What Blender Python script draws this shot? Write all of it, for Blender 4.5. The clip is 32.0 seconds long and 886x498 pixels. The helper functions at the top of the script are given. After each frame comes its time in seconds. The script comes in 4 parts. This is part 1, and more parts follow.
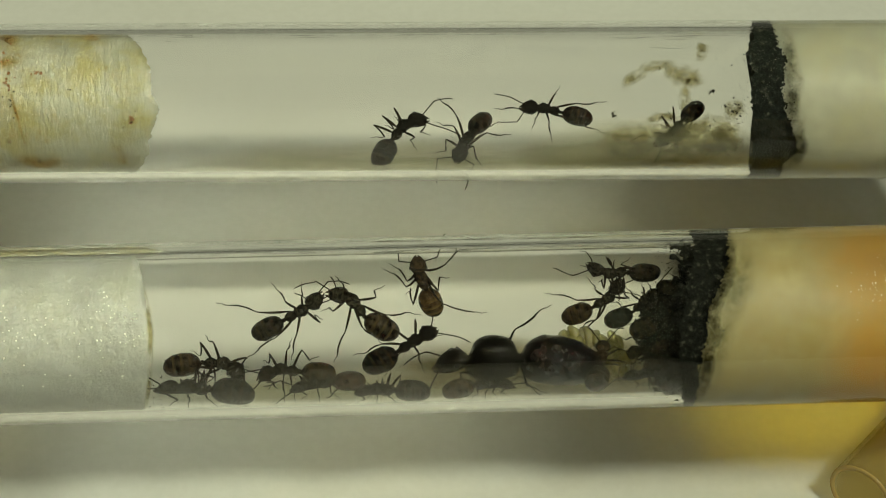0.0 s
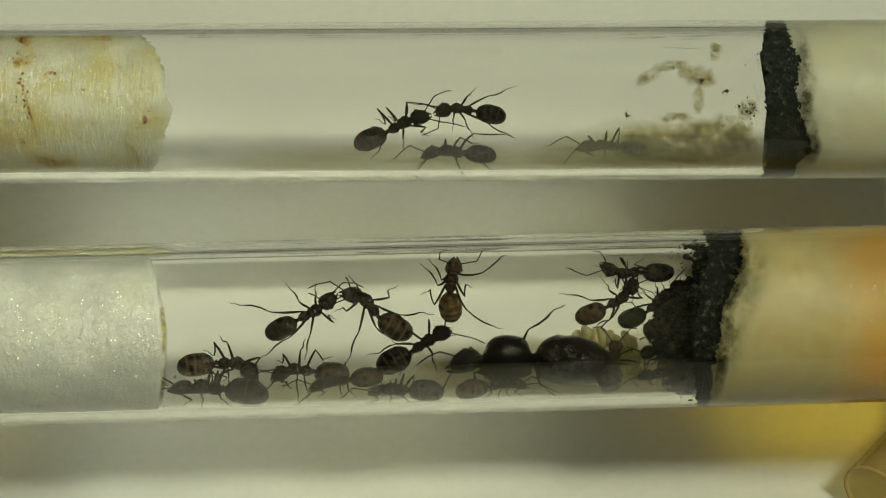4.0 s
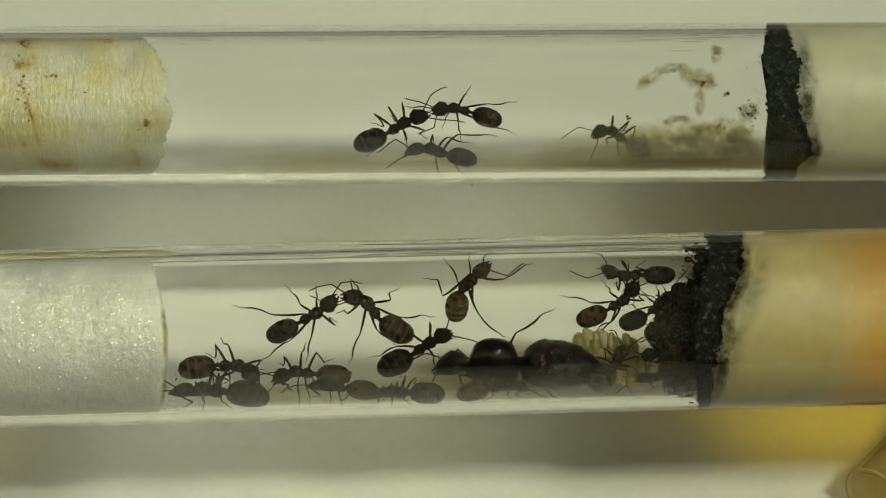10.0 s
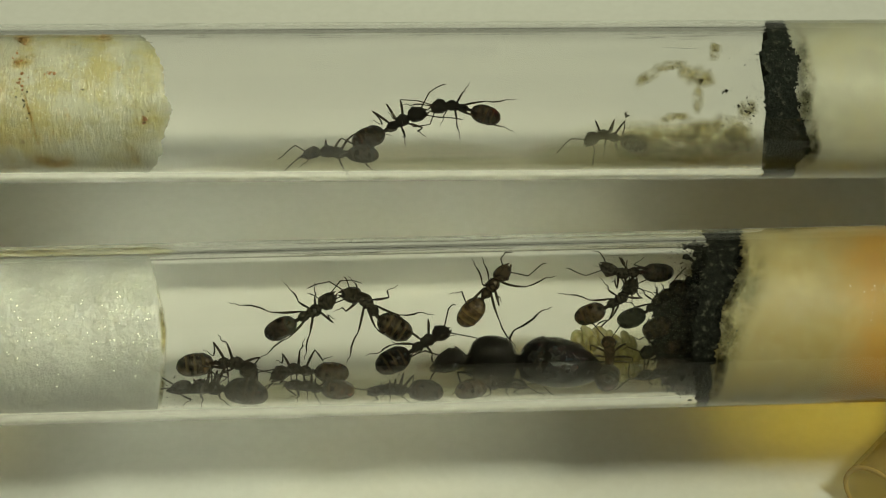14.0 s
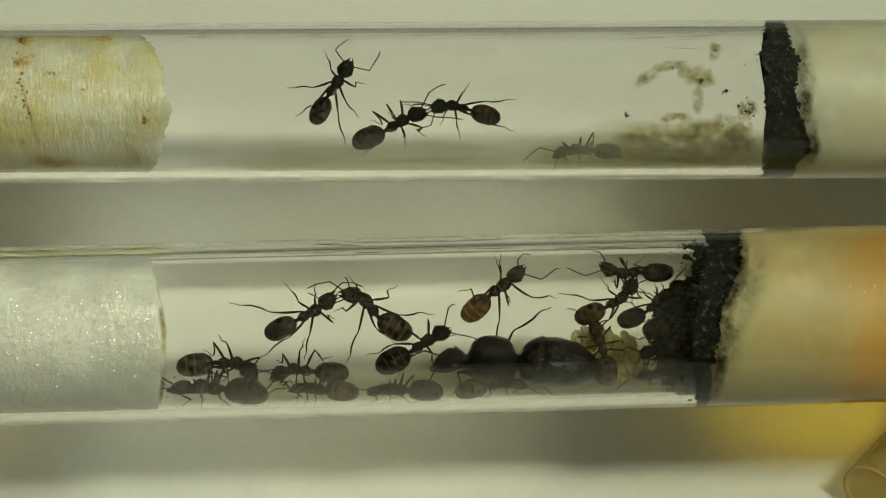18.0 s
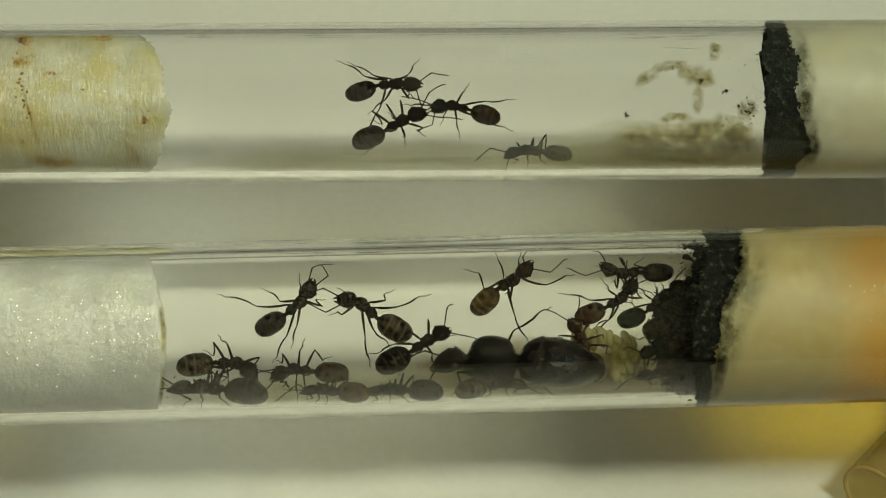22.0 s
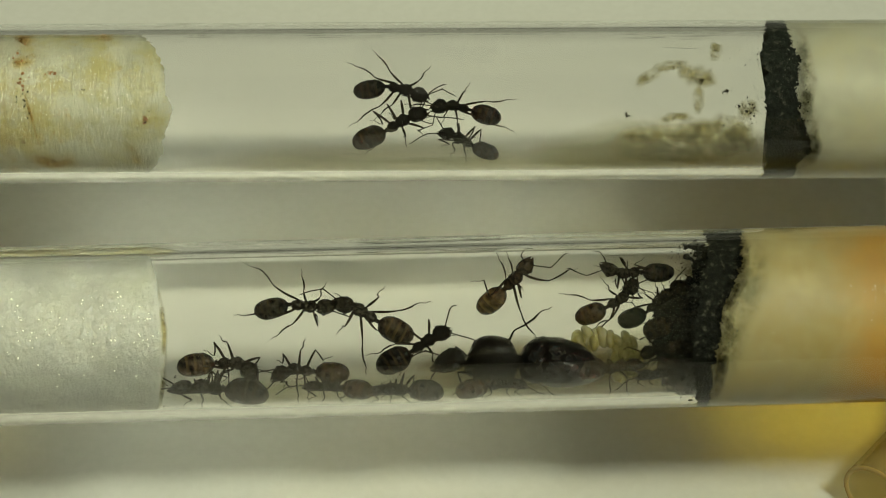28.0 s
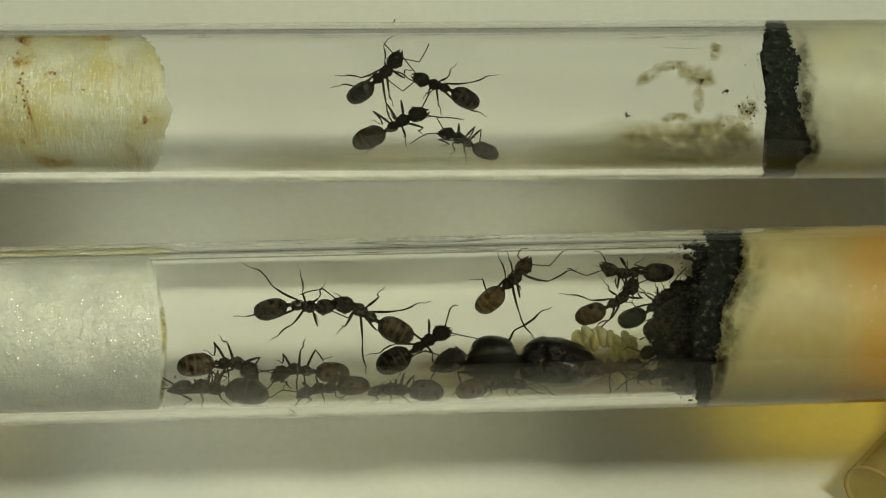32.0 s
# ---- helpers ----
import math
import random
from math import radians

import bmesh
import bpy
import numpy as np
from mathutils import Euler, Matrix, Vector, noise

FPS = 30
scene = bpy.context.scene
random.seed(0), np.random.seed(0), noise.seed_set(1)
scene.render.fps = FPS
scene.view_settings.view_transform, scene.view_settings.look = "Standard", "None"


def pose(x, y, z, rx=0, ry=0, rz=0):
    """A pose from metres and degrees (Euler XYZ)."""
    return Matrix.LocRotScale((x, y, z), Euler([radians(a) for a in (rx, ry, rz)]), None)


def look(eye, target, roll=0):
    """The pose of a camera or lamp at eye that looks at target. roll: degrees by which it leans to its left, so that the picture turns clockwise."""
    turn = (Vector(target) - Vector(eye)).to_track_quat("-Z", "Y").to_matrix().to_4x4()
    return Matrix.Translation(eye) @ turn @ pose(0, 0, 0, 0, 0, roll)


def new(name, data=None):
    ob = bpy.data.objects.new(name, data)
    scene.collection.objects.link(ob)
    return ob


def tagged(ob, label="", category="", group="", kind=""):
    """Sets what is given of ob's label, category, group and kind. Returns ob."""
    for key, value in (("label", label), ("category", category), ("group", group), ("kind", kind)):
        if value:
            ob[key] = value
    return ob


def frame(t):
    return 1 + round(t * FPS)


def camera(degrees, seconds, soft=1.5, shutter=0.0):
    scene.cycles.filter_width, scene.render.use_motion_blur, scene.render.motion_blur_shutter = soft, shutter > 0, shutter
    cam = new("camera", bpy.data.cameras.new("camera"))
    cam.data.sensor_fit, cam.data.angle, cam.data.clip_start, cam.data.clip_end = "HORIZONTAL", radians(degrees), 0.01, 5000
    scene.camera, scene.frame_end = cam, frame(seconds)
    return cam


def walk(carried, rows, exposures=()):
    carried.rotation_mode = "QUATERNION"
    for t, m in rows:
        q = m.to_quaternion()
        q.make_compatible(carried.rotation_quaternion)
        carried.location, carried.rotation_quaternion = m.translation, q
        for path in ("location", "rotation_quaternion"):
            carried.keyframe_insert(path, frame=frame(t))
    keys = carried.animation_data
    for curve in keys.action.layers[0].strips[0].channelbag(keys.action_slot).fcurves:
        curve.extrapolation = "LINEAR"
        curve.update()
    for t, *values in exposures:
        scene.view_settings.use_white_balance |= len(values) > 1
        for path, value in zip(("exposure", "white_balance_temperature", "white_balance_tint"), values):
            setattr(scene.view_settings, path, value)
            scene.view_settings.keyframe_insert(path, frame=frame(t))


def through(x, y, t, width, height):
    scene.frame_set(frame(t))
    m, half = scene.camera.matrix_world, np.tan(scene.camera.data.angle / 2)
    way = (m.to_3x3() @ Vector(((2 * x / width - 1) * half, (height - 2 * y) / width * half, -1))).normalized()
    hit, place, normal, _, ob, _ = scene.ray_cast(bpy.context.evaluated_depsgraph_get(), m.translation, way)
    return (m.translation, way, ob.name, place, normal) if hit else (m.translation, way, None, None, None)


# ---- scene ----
cam = camera(22.2, 32.0, soft=1.0)
EYE = (0.0, -0.150527, 0.152438)


def aim(right, down):
    """The camera's pose, turned by so many degrees to its left and upward from rest."""
    return Matrix.Translation(EYE) @ Euler((radians(90 - 41.9), 0, 0)).to_matrix().to_4x4() @ Euler((radians(down), radians(right), 0)).to_matrix().to_4x4()


DEG = 180 / math.pi / 4000
walk(cam, [(t, aim(x * DEG, y * DEG)) for t, x, y in (
    (0, -24, 0), (0.25, -24, 0), (0.5, -22, 0), (1, -14.5, 0), (1.25, -7, 0), (1.5, -1, 0), (2, 1, 0), (2.5, 0, 0), (9.2, 0, 0), (9.5, 2, 5), (10, 2, 4.5), (10.3, 0.5, 1),
    (10.5, 0, 0.3), (11, -1, 0), (19, -1, 0), (22.6, -1, 0), (23, 0.5, 1.6), (23.5, 2, 3), (24, 0.5, 1.5), (24.5, -0.5, 0), (28, 0, 0), (32, 0, 0))])

# ---- light: a desk lamp above, an added fill and an added window opening behind, a dim room round it ----
world = bpy.data.worlds.new("room_air")
scene.world = world
world.use_nodes = True
world.node_tree.nodes["Background"].inputs[0].default_value = (0.95, 0.97, 0.66, 1)
world.node_tree.nodes["Background"].inputs[1].default_value = 0.25
# Added fill strip close behind the tubes; no such source is known.
lamp = bpy.data.lights.new("window_light", "AREA")
lamp.shape, lamp.size, lamp.size_y, lamp.energy, lamp.color = "RECTANGLE", 1.3, 0.24, 0.015, (1.0, 0.94, 0.46)
new("window_light", lamp).matrix_world = look((0.0, 0.25, 0.14), (0, 0.06, 0))
desk = bpy.data.lights.new("desk_lamp_light", "AREA")
desk.shape, desk.size, desk.energy, desk.color = "DISK", 0.16, 0.52, (0.95, 1.0, 0.735)
desk.spread = radians(40)  # the lamp's shade
new("desk_lamp_light", desk).matrix_world = look((0.35, -0.36, 0.80), (-0.07, 0.23, -0.018))
second = bpy.data.lights.new("second_lamp_light", "AREA")
second.shape, second.size, second.energy, second.color = "DISK", 0.016, 0.13, (1.0, 0.85, 0.35)
new("second_lamp_light", second).matrix_world = look((-0.127, -0.155, 0.353), (0.0, 0.03, 0.0))
scene.view_settings.exposure = -0.22

# ---- materials ----
MM = 0.001


class Mat:
    """A node material with a few short ways to wire it."""

    def __init__(self, name, colour=(0.5, 0.5, 0.5), rough=0.5, **inputs):
        self.m = bpy.data.materials.new(name)
        self.m.use_nodes = True
        self.t = self.m.node_tree
        self.b = self.t.nodes["Principled BSDF"]
        self.b.inputs["Base Color"].default_value = (*colour, 1)
        self.b.inputs["Roughness"].default_value = rough
        for k, v in inputs.items():
            self.b.inputs[k.replace("_", " ")].default_value = v
        self.coord = self.t.nodes.new("ShaderNodeTexCoord")

    def node(self, kind, **values):
        n = self.t.nodes.new("ShaderNode" + kind)
        for k, v in values.items():
            n.inputs[k.replace("_", " ")].default_value = v
        return n

    def link(self, a, b):
        self.t.links.new(a, b)

    def noise(self, scale, detail=4, rough=0.6, space="Object", stretch=None):
        n = self.node("TexNoise", Scale=scale, Detail=detail, Roughness=rough)
        src = self.coord.outputs[space]
        if stretch:
            mp = self.node("Mapping")
            mp.inputs["Scale"].default_value = stretch
            self.link(src, mp.inputs[0])
            src = mp.outputs[0]
        self.link(src, n.inputs["Vector"])
        return n.outputs["Fac"]

    def ramp(self, fac, stops):
        n = self.t.nodes.new("ShaderNodeValToRGB")
        e = n.color_ramp.elements
        while len(e) < len(stops):
            e.new(0.5)
        for el, (p, c) in zip(e, stops):
            el.position, el.color = p, (*c, 1) if len(c) == 3 else c
        self.link(fac, n.inputs[0])
        return n.outputs[0]

    def mix(self, fac, a, b):
        n = self.t.nodes.new("ShaderNodeMix")
        n.data_type = "RGBA"
        for v, i in ((fac, 0), (a, 6), (b, 7)):
            if isinstance(v, (int, float)):
                n.inputs[i].default_value = v
            elif isinstance(v, tuple):
                n.inputs[i].default_value = (*v, 1)
            else:
                self.link(v, n.inputs[i])
        return n.outputs[2]

    def colour(self, out):
        self.link(out, self.b.inputs["Base Color"])
        return self

    def rough(self, out):
        self.link(out, self.b.inputs["Roughness"])
        return self

    def bump(self, fac, strength, dist):
        n = self.node("Bump", Strength=strength, Distance=dist)
        self.link(fac, n.inputs["Height"])
        self.link(n.outputs[0], self.b.inputs["Normal"])
        return self


def mat_table():
    m = Mat("white_table_top", rough=0.45)
    big, fine = m.noise(9, 3), m.noise(900, 3)
    m.colour(m.mix(0.12, m.ramp(big, [(0.3, (0.74, 0.73, 0.68)), (0.7, (0.82, 0.815, 0.77))]), m.ramp(fine, [(0.4, (0.66, 0.65, 0.6)), (0.6, (0.84, 0.83, 0.79))])))
    return m.bump(fine, 0.1, 0.00005).m


def mat_wall():
    m = Mat("dark_painted_plaster", rough=0.9)
    n = m.noise(2.5, 5)
    m.colour(m.ramp(n, [(0.3, (0.045, 0.043, 0.036)), (0.7, (0.06, 0.057, 0.047))]))
    return m.bump(m.noise(120), 0.2, 0.002).m


def mat_glass():
    m = Mat("clear_tube_glass", (0.997, 0.998, 0.994), 0.0, IOR=1.42, Transmission_Weight=1.0)
    return m.m


def mat_cotton(name, base, stain, dark, stain_at, wet=0.25, rot=0.0, clear=None, relief=0.00035, amber=None, lay=(1.6, 0.55, 0.55)):
    """Packed cotton: fibres, stains and a few dark specks; wet cotton shines."""
    m = Mat(name, rough=0.55)
    fib = m.noise(900, 5, 0.7, stretch=lay)
    clump = m.noise(260, 4)
    st = m.ramp(m.noise(210, 5, 0.65), [(stain_at, (0, 0, 0)), (min(stain_at + 0.16, 0.98), (1, 1, 1))])
    sp = m.ramp(m.noise(420, 2, 0.5), [(0.70, (0, 0, 0)), (0.76, (1, 1, 1))])
    col = m.ramp(clump, [(0.3, tuple(c * 0.74 for c in base)), (0.7, base)])
    col = m.mix(st, col, stain)
    if rot:
        rust = m.ramp(m.noise(230, 6, 0.75), [(0.6, (0, 0, 0)), (0.74, (0.75, 0.75, 0.75))])
        col = m.mix(rust, col, (0.34, 0.20, 0.06))
        col = m.mix(m.mix(rot, (0, 0, 0), sp), col, dark)
    if amber:  # syrup has soaked in from the tube's closed end
        sep, add = m.t.nodes.new("ShaderNodeSeparateXYZ"), m.t.nodes.new("ShaderNodeMath")
        m.link(m.coord.outputs["Object"], sep.inputs[0])
        add.operation = "MULTIPLY_ADD"
        m.link(m.noise(110, 5, 0.65), add.inputs[0])
        add.inputs[1].default_value = 0.016
        m.link(sep.outputs[0], add.inputs[2])
        far = m.node("MapRange")
        for name, v in (("From Min", 0.0415), ("From Max", 0.0475)):
            far.inputs[name].default_value = v
        m.link(add.outputs[0], far.inputs[0])
        col = m.mix(far.outputs[0], col, amber)
        clear_tint = m.mix(far.outputs[0], clear[1:], (1.0, 0.83, 0.27))
    m.colour(col)
    m.b.inputs["Subsurface Weight"].default_value = 1.0
    m.b.inputs["Subsurface Radius"].default_value = (1, 0.95, 0.8)
    m.b.inputs["Subsurface Scale"].default_value = 0.006
    m.b.inputs["Coat Weight"].default_value = wet
    m.b.inputs["Coat Roughness"].default_value = 0.17
    glint = m.noise(1000, 3, 0.6, stretch=lay)
    both = m.node("Math")
    both.operation = "ADD"
    m.link(fib, both.inputs[0])
    m.link(glint, both.inputs[1])
    m.bump(both.outputs[0], 1.0, relief)
    m.link(m.b.inputs["Normal"].links[0].from_socket, m.b.inputs["Coat Normal"])
    if clear:  # soaked through: some light passes straight
        see, both = m.node("BsdfTransparent"), m.t.nodes.new("ShaderNodeMixShader")
        see.inputs[0].default_value = (*clear[1:], 1)
        if amber:
            m.link(clear_tint, see.inputs[0])
        both.inputs[0].default_value = clear[0]
        if amber:
            soaked = m.node("MapRange", From_Min=0.031, From_Max=0.045, To_Min=0.05, To_Max=0.53)
            m.link(sep.outputs[0], soaked.inputs[0])
            m.link(soaked.outputs[0], both.inputs[0])
        m.link(m.b.outputs[0], both.inputs[1])
        m.link(see.outputs[0], both.inputs[2])
        m.link(both.outputs[0], m.t.nodes["Material Output"].inputs[0])
    return m.m


def mat_mould(name, green=0.0):
    m = Mat(name, rough=0.95, Specular_IOR_Level=0.05)
    n = m.noise(1500, 6, 0.75)
    m.colour(m.ramp(n, [(0.35, (0.006 + green, 0.0067 + green, 0.0053 + green)), (0.56, (0.015 + green, 0.016 + green * 2, 0.0125 + green * 2)), (0.66, (0.08, 0.08, 0.06))]))
    return m.bump(n, 0.8, 0.0004).m


def mat_cuticle(name, dark, brown, amount, shine=0.5, dents=0.6):
    """Shiny horn-like skin, black to brown, in fine scales."""
    m = Mat(name, rough=0.2, Specular_IOR_Level=shine)
    n, f = m.noise(700, 4), m.noise(5000, 3)
    m.colour(m.ramp(m.noise(3300, 6, 0.7), [(0.40, dark), (0.40 + amount * 0.6, brown)]))
    m.rough(m.ramp(f, [(0.3, (0.025, 0.025, 0.025)), (0.7, (0.11, 0.11, 0.11))]))
    return m.bump(m.noise(2000, 2, 0.55), dents, 0.00026).m


def mat_gaster(name, dark, band, edge=0.13, dents=0.5):
    """A plate of the hind body: dark and shiny, with a paler rear rim."""
    m = Mat(name, rough=0.05, Specular_IOR_Level=0.5)
    sep = m.t.nodes.new("ShaderNodeSeparateXYZ")
    m.link(m.coord.outputs["Generated"], sep.inputs[0])
    n = m.noise(900, 4)
    body = m.ramp(m.noise(1500, 6, 0.7), [(0.42, dark), (0.68, tuple(c * 4.0 + 0.022 * dents * dents * 2 for c in dark))])
    wavy = m.node("Math")
    wavy.operation = "MULTIPLY_ADD"
    m.link(m.noise(1400, 3), wavy.inputs[0])
    wavy.inputs[1].default_value = -0.3
    m.link(sep.outputs[0], wavy.inputs[2])
    rim = m.ramp(wavy.outputs[0], [(0.0, (1, 1, 1)), (edge, (0, 0, 0))])
    worn = m.ramp(n, [(0.36, (0.12, 0.12, 0.12)), (0.62, (1, 1, 1))])
    m.colour(m.mix(m.mix(rim, (0, 0, 0), worn), body, band))
    m.b.inputs["Subsurface Weight"].default_value = 0.3
    m.b.inputs["Subsurface Scale"].default_value = 0.0004
    return m.bump(m.noise(1500, 2, 0.55), min(1.0, dents * 1.6), 0.0003).m


def mat_plain(name, a, b, scale, rough=0.5, bump=0.0, sss=0.0):
    m = Mat(name, rough=rough)
    n = m.noise(scale, 4)
    m.colour(m.ramp(n, [(0.3, a), (0.7, b)]))
    if sss:
        m.b.inputs["Subsurface Weight"].default_value = sss
        m.b.inputs["Subsurface Scale"].default_value = 0.001
        m.b.inputs["Subsurface Radius"].default_value = (1, 0.9, 0.6)
    return (m.bump(n, 0.5, bump) if bump else m).m


TABLE, WALL, GLASS = mat_table(), mat_wall(), mat_glass()
COTTON_STAINED = mat_cotton("stained_wet_cotton", (0.40, 0.405, 0.335), (0.325, 0.295, 0.135), (0.13, 0.055, 0.015), 0.46, 1.0, 0.9, clear=(0.3, 0.95, 0.9, 0.7), relief=0.00032)
COTTON_WHITE = mat_cotton("white_wet_cotton", (0.48, 0.49, 0.465), (0.41, 0.42, 0.38), (0.3, 0.28, 0.2), 0.52, 1.0, clear=(0.22, 0.97, 0.97, 0.92), relief=0.0003, lay=(0.9, 0.8, 0.8))
COTTON_PALE = mat_cotton("pale_soaked_cotton", (0.46, 0.455, 0.355), (0.42, 0.405, 0.29), (0.2, 0.2, 0.1), 0.5, 0.08, clear=(0.10, 0.9, 0.72, 0.3), relief=0.00005, lay=(0.5, 0.5, 0.5))
COTTON_BEIGE = mat_cotton("beige_soaked_cotton", (0.46, 0.395, 0.205), (0.38, 0.31, 0.135), (0.2, 0.2, 0.1), 0.45, 0.1, clear=(0.42, 1.0, 0.93, 0.5), relief=0.00004, lay=(0.5, 0.5, 0.5), amber=(0.47, 0.295, 0.09))
MOULD, MOULD_BLUE = mat_mould("black_mould"), mat_mould("blue_black_mould", 0.002)
SKIN = mat_cuticle("black_brown_cuticle", (0.006, 0.0055, 0.0042), (0.044, 0.038, 0.026), 0.45)
SKIN_RED = mat_cuticle("red_brown_cuticle", (0.011, 0.008, 0.0055), (0.048, 0.032, 0.018), 0.4)
QUEEN_SKIN = mat_cuticle("glossy_black_cuticle", (0.002, 0.002, 0.0017), (0.011, 0.0095, 0.0075), 0.4, 0.45, 0.75)
LIMB = mat_cuticle("dark_limb_cuticle", (0.009, 0.0072, 0.005), (0.036, 0.025, 0.015), 0.4)
EYE_MAT = mat_plain("compound_eye", (0.004, 0.004, 0.004), (0.01, 0.01, 0.01), 4000, 0.3)
GASTER = mat_gaster("dark_gaster_plate", (0.0085, 0.0072, 0.0055), (0.036, 0.028, 0.015), 0.18)
GASTER_BLACK = mat_gaster("black_gaster_plate", (0.0045, 0.004, 0.0033), (0.03, 0.02, 0.009), 0.16, 0.35)
SKIN_BLACK = mat_cuticle("black_cuticle", (0.0036, 0.0034, 0.003), (0.018, 0.016, 0.012), 0.45, 0.4)
GASTER_BROWN = mat_gaster("brown_gaster_plate", (0.011, 0.0075, 0.0045), (0.06, 0.043, 0.018), 0.2)
GASTER_RED = mat_gaster("red_brown_gaster_plate", (0.02, 0.0115, 0.005), (0.13, 0.085, 0.03), 0.34)
GASTER_QUEEN = mat_gaster("black_queen_plate", (0.002, 0.0017, 0.0015), (0.012, 0.009, 0.007), 0.06, 0.5)
STAND = mat_plain("pale_bar", (0.5, 0.49, 0.44), (0.6, 0.59, 0.53), 60, 0.6)
LARVA = mat_plain("creamy_yellow_larva", (0.18, 0.155, 0.045), (0.23, 0.2, 0.07), 900, 0.4, 0.00005, 1.0)
LARVA.node_tree.nodes["Principled BSDF"].inputs["Subsurface Scale"].default_value = 0.004
LARVA.node_tree.nodes["Principled BSDF"].inputs["Alpha"].default_value = 0.55
CRUMB = mat_plain("dark_crumbs", (0.012, 0.010, 0.006), (0.06, 0.05, 0.02), 900, 0.8)
SMEAR = mat_plain("olive_brown_smear", (0.12, 0.10, 0.04), (0.24, 0.2, 0.09), 600, 0.7)
SMEAR.node_tree.nodes["Principled BSDF"].inputs["Alpha"].default_value = 0.13
CRUMB.node_tree.nodes["Principled BSDF"].inputs["Alpha"].default_value = 0.75
# Fibre colour kept near white so the strands double as glints.
FIBRE = mat_plain("white_cotton_fibre", (0.66, 0.66, 0.58), (0.78, 0.78, 0.72), 500, 0.2, 0.0, 0.5)
MARK = mat_plain("dull_water_mark", (0.10, 0.10, 0.075), (0.2, 0.2, 0.16), 800, 0.8)
MARK.node_tree.nodes["Principled BSDF"].inputs["Alpha"].default_value = 0.28


def mat_film(name, dark, light, veil, cover=0.2, grain=520, along=(1, 1, 1)):
    """A dried film on glass: patchy, thin to the rims. dark, light: its colours; veil: what it lets through at its thickest and thinnest."""
    m = Mat(name, dark, 0.7)
    uv = m.t.nodes.new("ShaderNodeSeparateXYZ")
    m.link(m.coord.outputs["UV"], uv.inputs[0])
    n, f = m.noise(grain, 5, 0.65, stretch=along), m.noise(grain * 3.3, 3, 0.6, stretch=along)
    m.colour(m.ramp(f, [(0.35, dark), (0.65, light)]))
    across = m.ramp(uv.outputs[1], [(0.0, (0, 0, 0)), (0.35, (1, 1, 1)), (0.65, (1, 1, 1)), (1.0, (0, 0, 0))])
    patchy = m.ramp(n, [(0.32 if grain > 300 else 0.1, (0, 0, 0)), (0.58, (0.92, 0.92, 0.92))])
    ends = m.ramp(uv.outputs[0], [(0.0, (0, 0, 0)), (0.22, (1, 1, 1)), (0.78, (1, 1, 1)), (1.0, (0, 0, 0))])
    mask = m.mix(ends, (0, 0, 0), m.mix(across, (0, 0, 0), patchy))
    stain = m.ramp(f, [(0.35, veil[0]), (0.65, veil[1])])
    see, both = m.node("BsdfTransparent"), m.t.nodes.new("ShaderNodeMixShader")
    m.link(m.mix(mask, (1, 1, 1), stain), see.inputs[0])
    thin = m.node("MapRange", To_Min=1.0, To_Max=1 - cover)
    m.link(mask, thin.inputs[0])
    m.link(thin.outputs[0], both.inputs[0])
    m.link(m.b.outputs[0], both.inputs[1])
    m.link(see.outputs[0], both.inputs[2])
    m.link(both.outputs[0], m.t.nodes["Material Output"].inputs[0])
    return m.m


FILM = mat_film("dried_olive_film", (0.07, 0.052, 0.015), (0.17, 0.125, 0.036), ((0.30, 0.255, 0.085), (0.70, 0.64, 0.36)), 0.24)
STAIN = mat_film("orange_brown_stain", (0.24, 0.12, 0.025), (0.38, 0.24, 0.07), ((0.58, 0.36, 0.1), (0.88, 0.74, 0.4)), 0.25)
# Olive film: part floor grime, part shade painted into the lower strip.
GRIME_SHADE = mat_film("thin_olive_grime", (0.09, 0.085, 0.04), (0.2, 0.19, 0.1), ((0.56, 0.53, 0.31), (0.76, 0.73, 0.5)), 0.04, 160, (0.12, 1, 1))
HAZE = mat_film("sooty_mould_film", (0.01, 0.011, 0.009), (0.05, 0.05, 0.038), ((0.04, 0.04, 0.034), (0.45, 0.45, 0.38)), 0.06)
BLOOM = mat_film("grey_green_bloom", (0.12, 0.13, 0.1), (0.42, 0.44, 0.37), ((0.6, 0.62, 0.5), (0.92, 0.92, 0.84)), 0.24, 700)
FOG = mat_film("milky_olive_fog", (0.2, 0.19, 0.1), (0.28, 0.265, 0.15), ((0.72, 0.69, 0.48), (0.86, 0.85, 0.7)), 0.34, 120, (0.2, 1, 1))
SHADE_FILM = mat_film("thin_brown_waste", (0.1, 0.08, 0.03), (0.2, 0.17, 0.08), ((0.36, 0.29, 0.12), (0.52, 0.44, 0.24)), 0.03, 160, (0.2, 1, 1))
FOG_THIN = mat_film("thin_milky_fog", (0.16, 0.17, 0.12), (0.24, 0.25, 0.18), ((0.92, 0.92, 0.84), (0.97, 0.97, 0.9)), 0.05, 140, (0.3, 1, 1))
# Opaque white for flecks that imitate glints; also used for pale bubbles.
WHITE_FLECK = mat_plain("wet_sparkle", (0.8, 0.8, 0.75), (0.9, 0.9, 0.86), 500, 0.12)
GREY = mat_plain("grey_mould_dust", (0.02, 0.02, 0.016), (0.075, 0.075, 0.06), 1500, 0.9)
BEAD = Mat("water_beads", (1, 1, 1), 0.0, IOR=1.33, Transmission_Weight=1.0).m
RUST = mat_plain("rust_brown_flake", (0.09, 0.03, 0.01), (0.22, 0.10, 0.03), 900, 0.7)


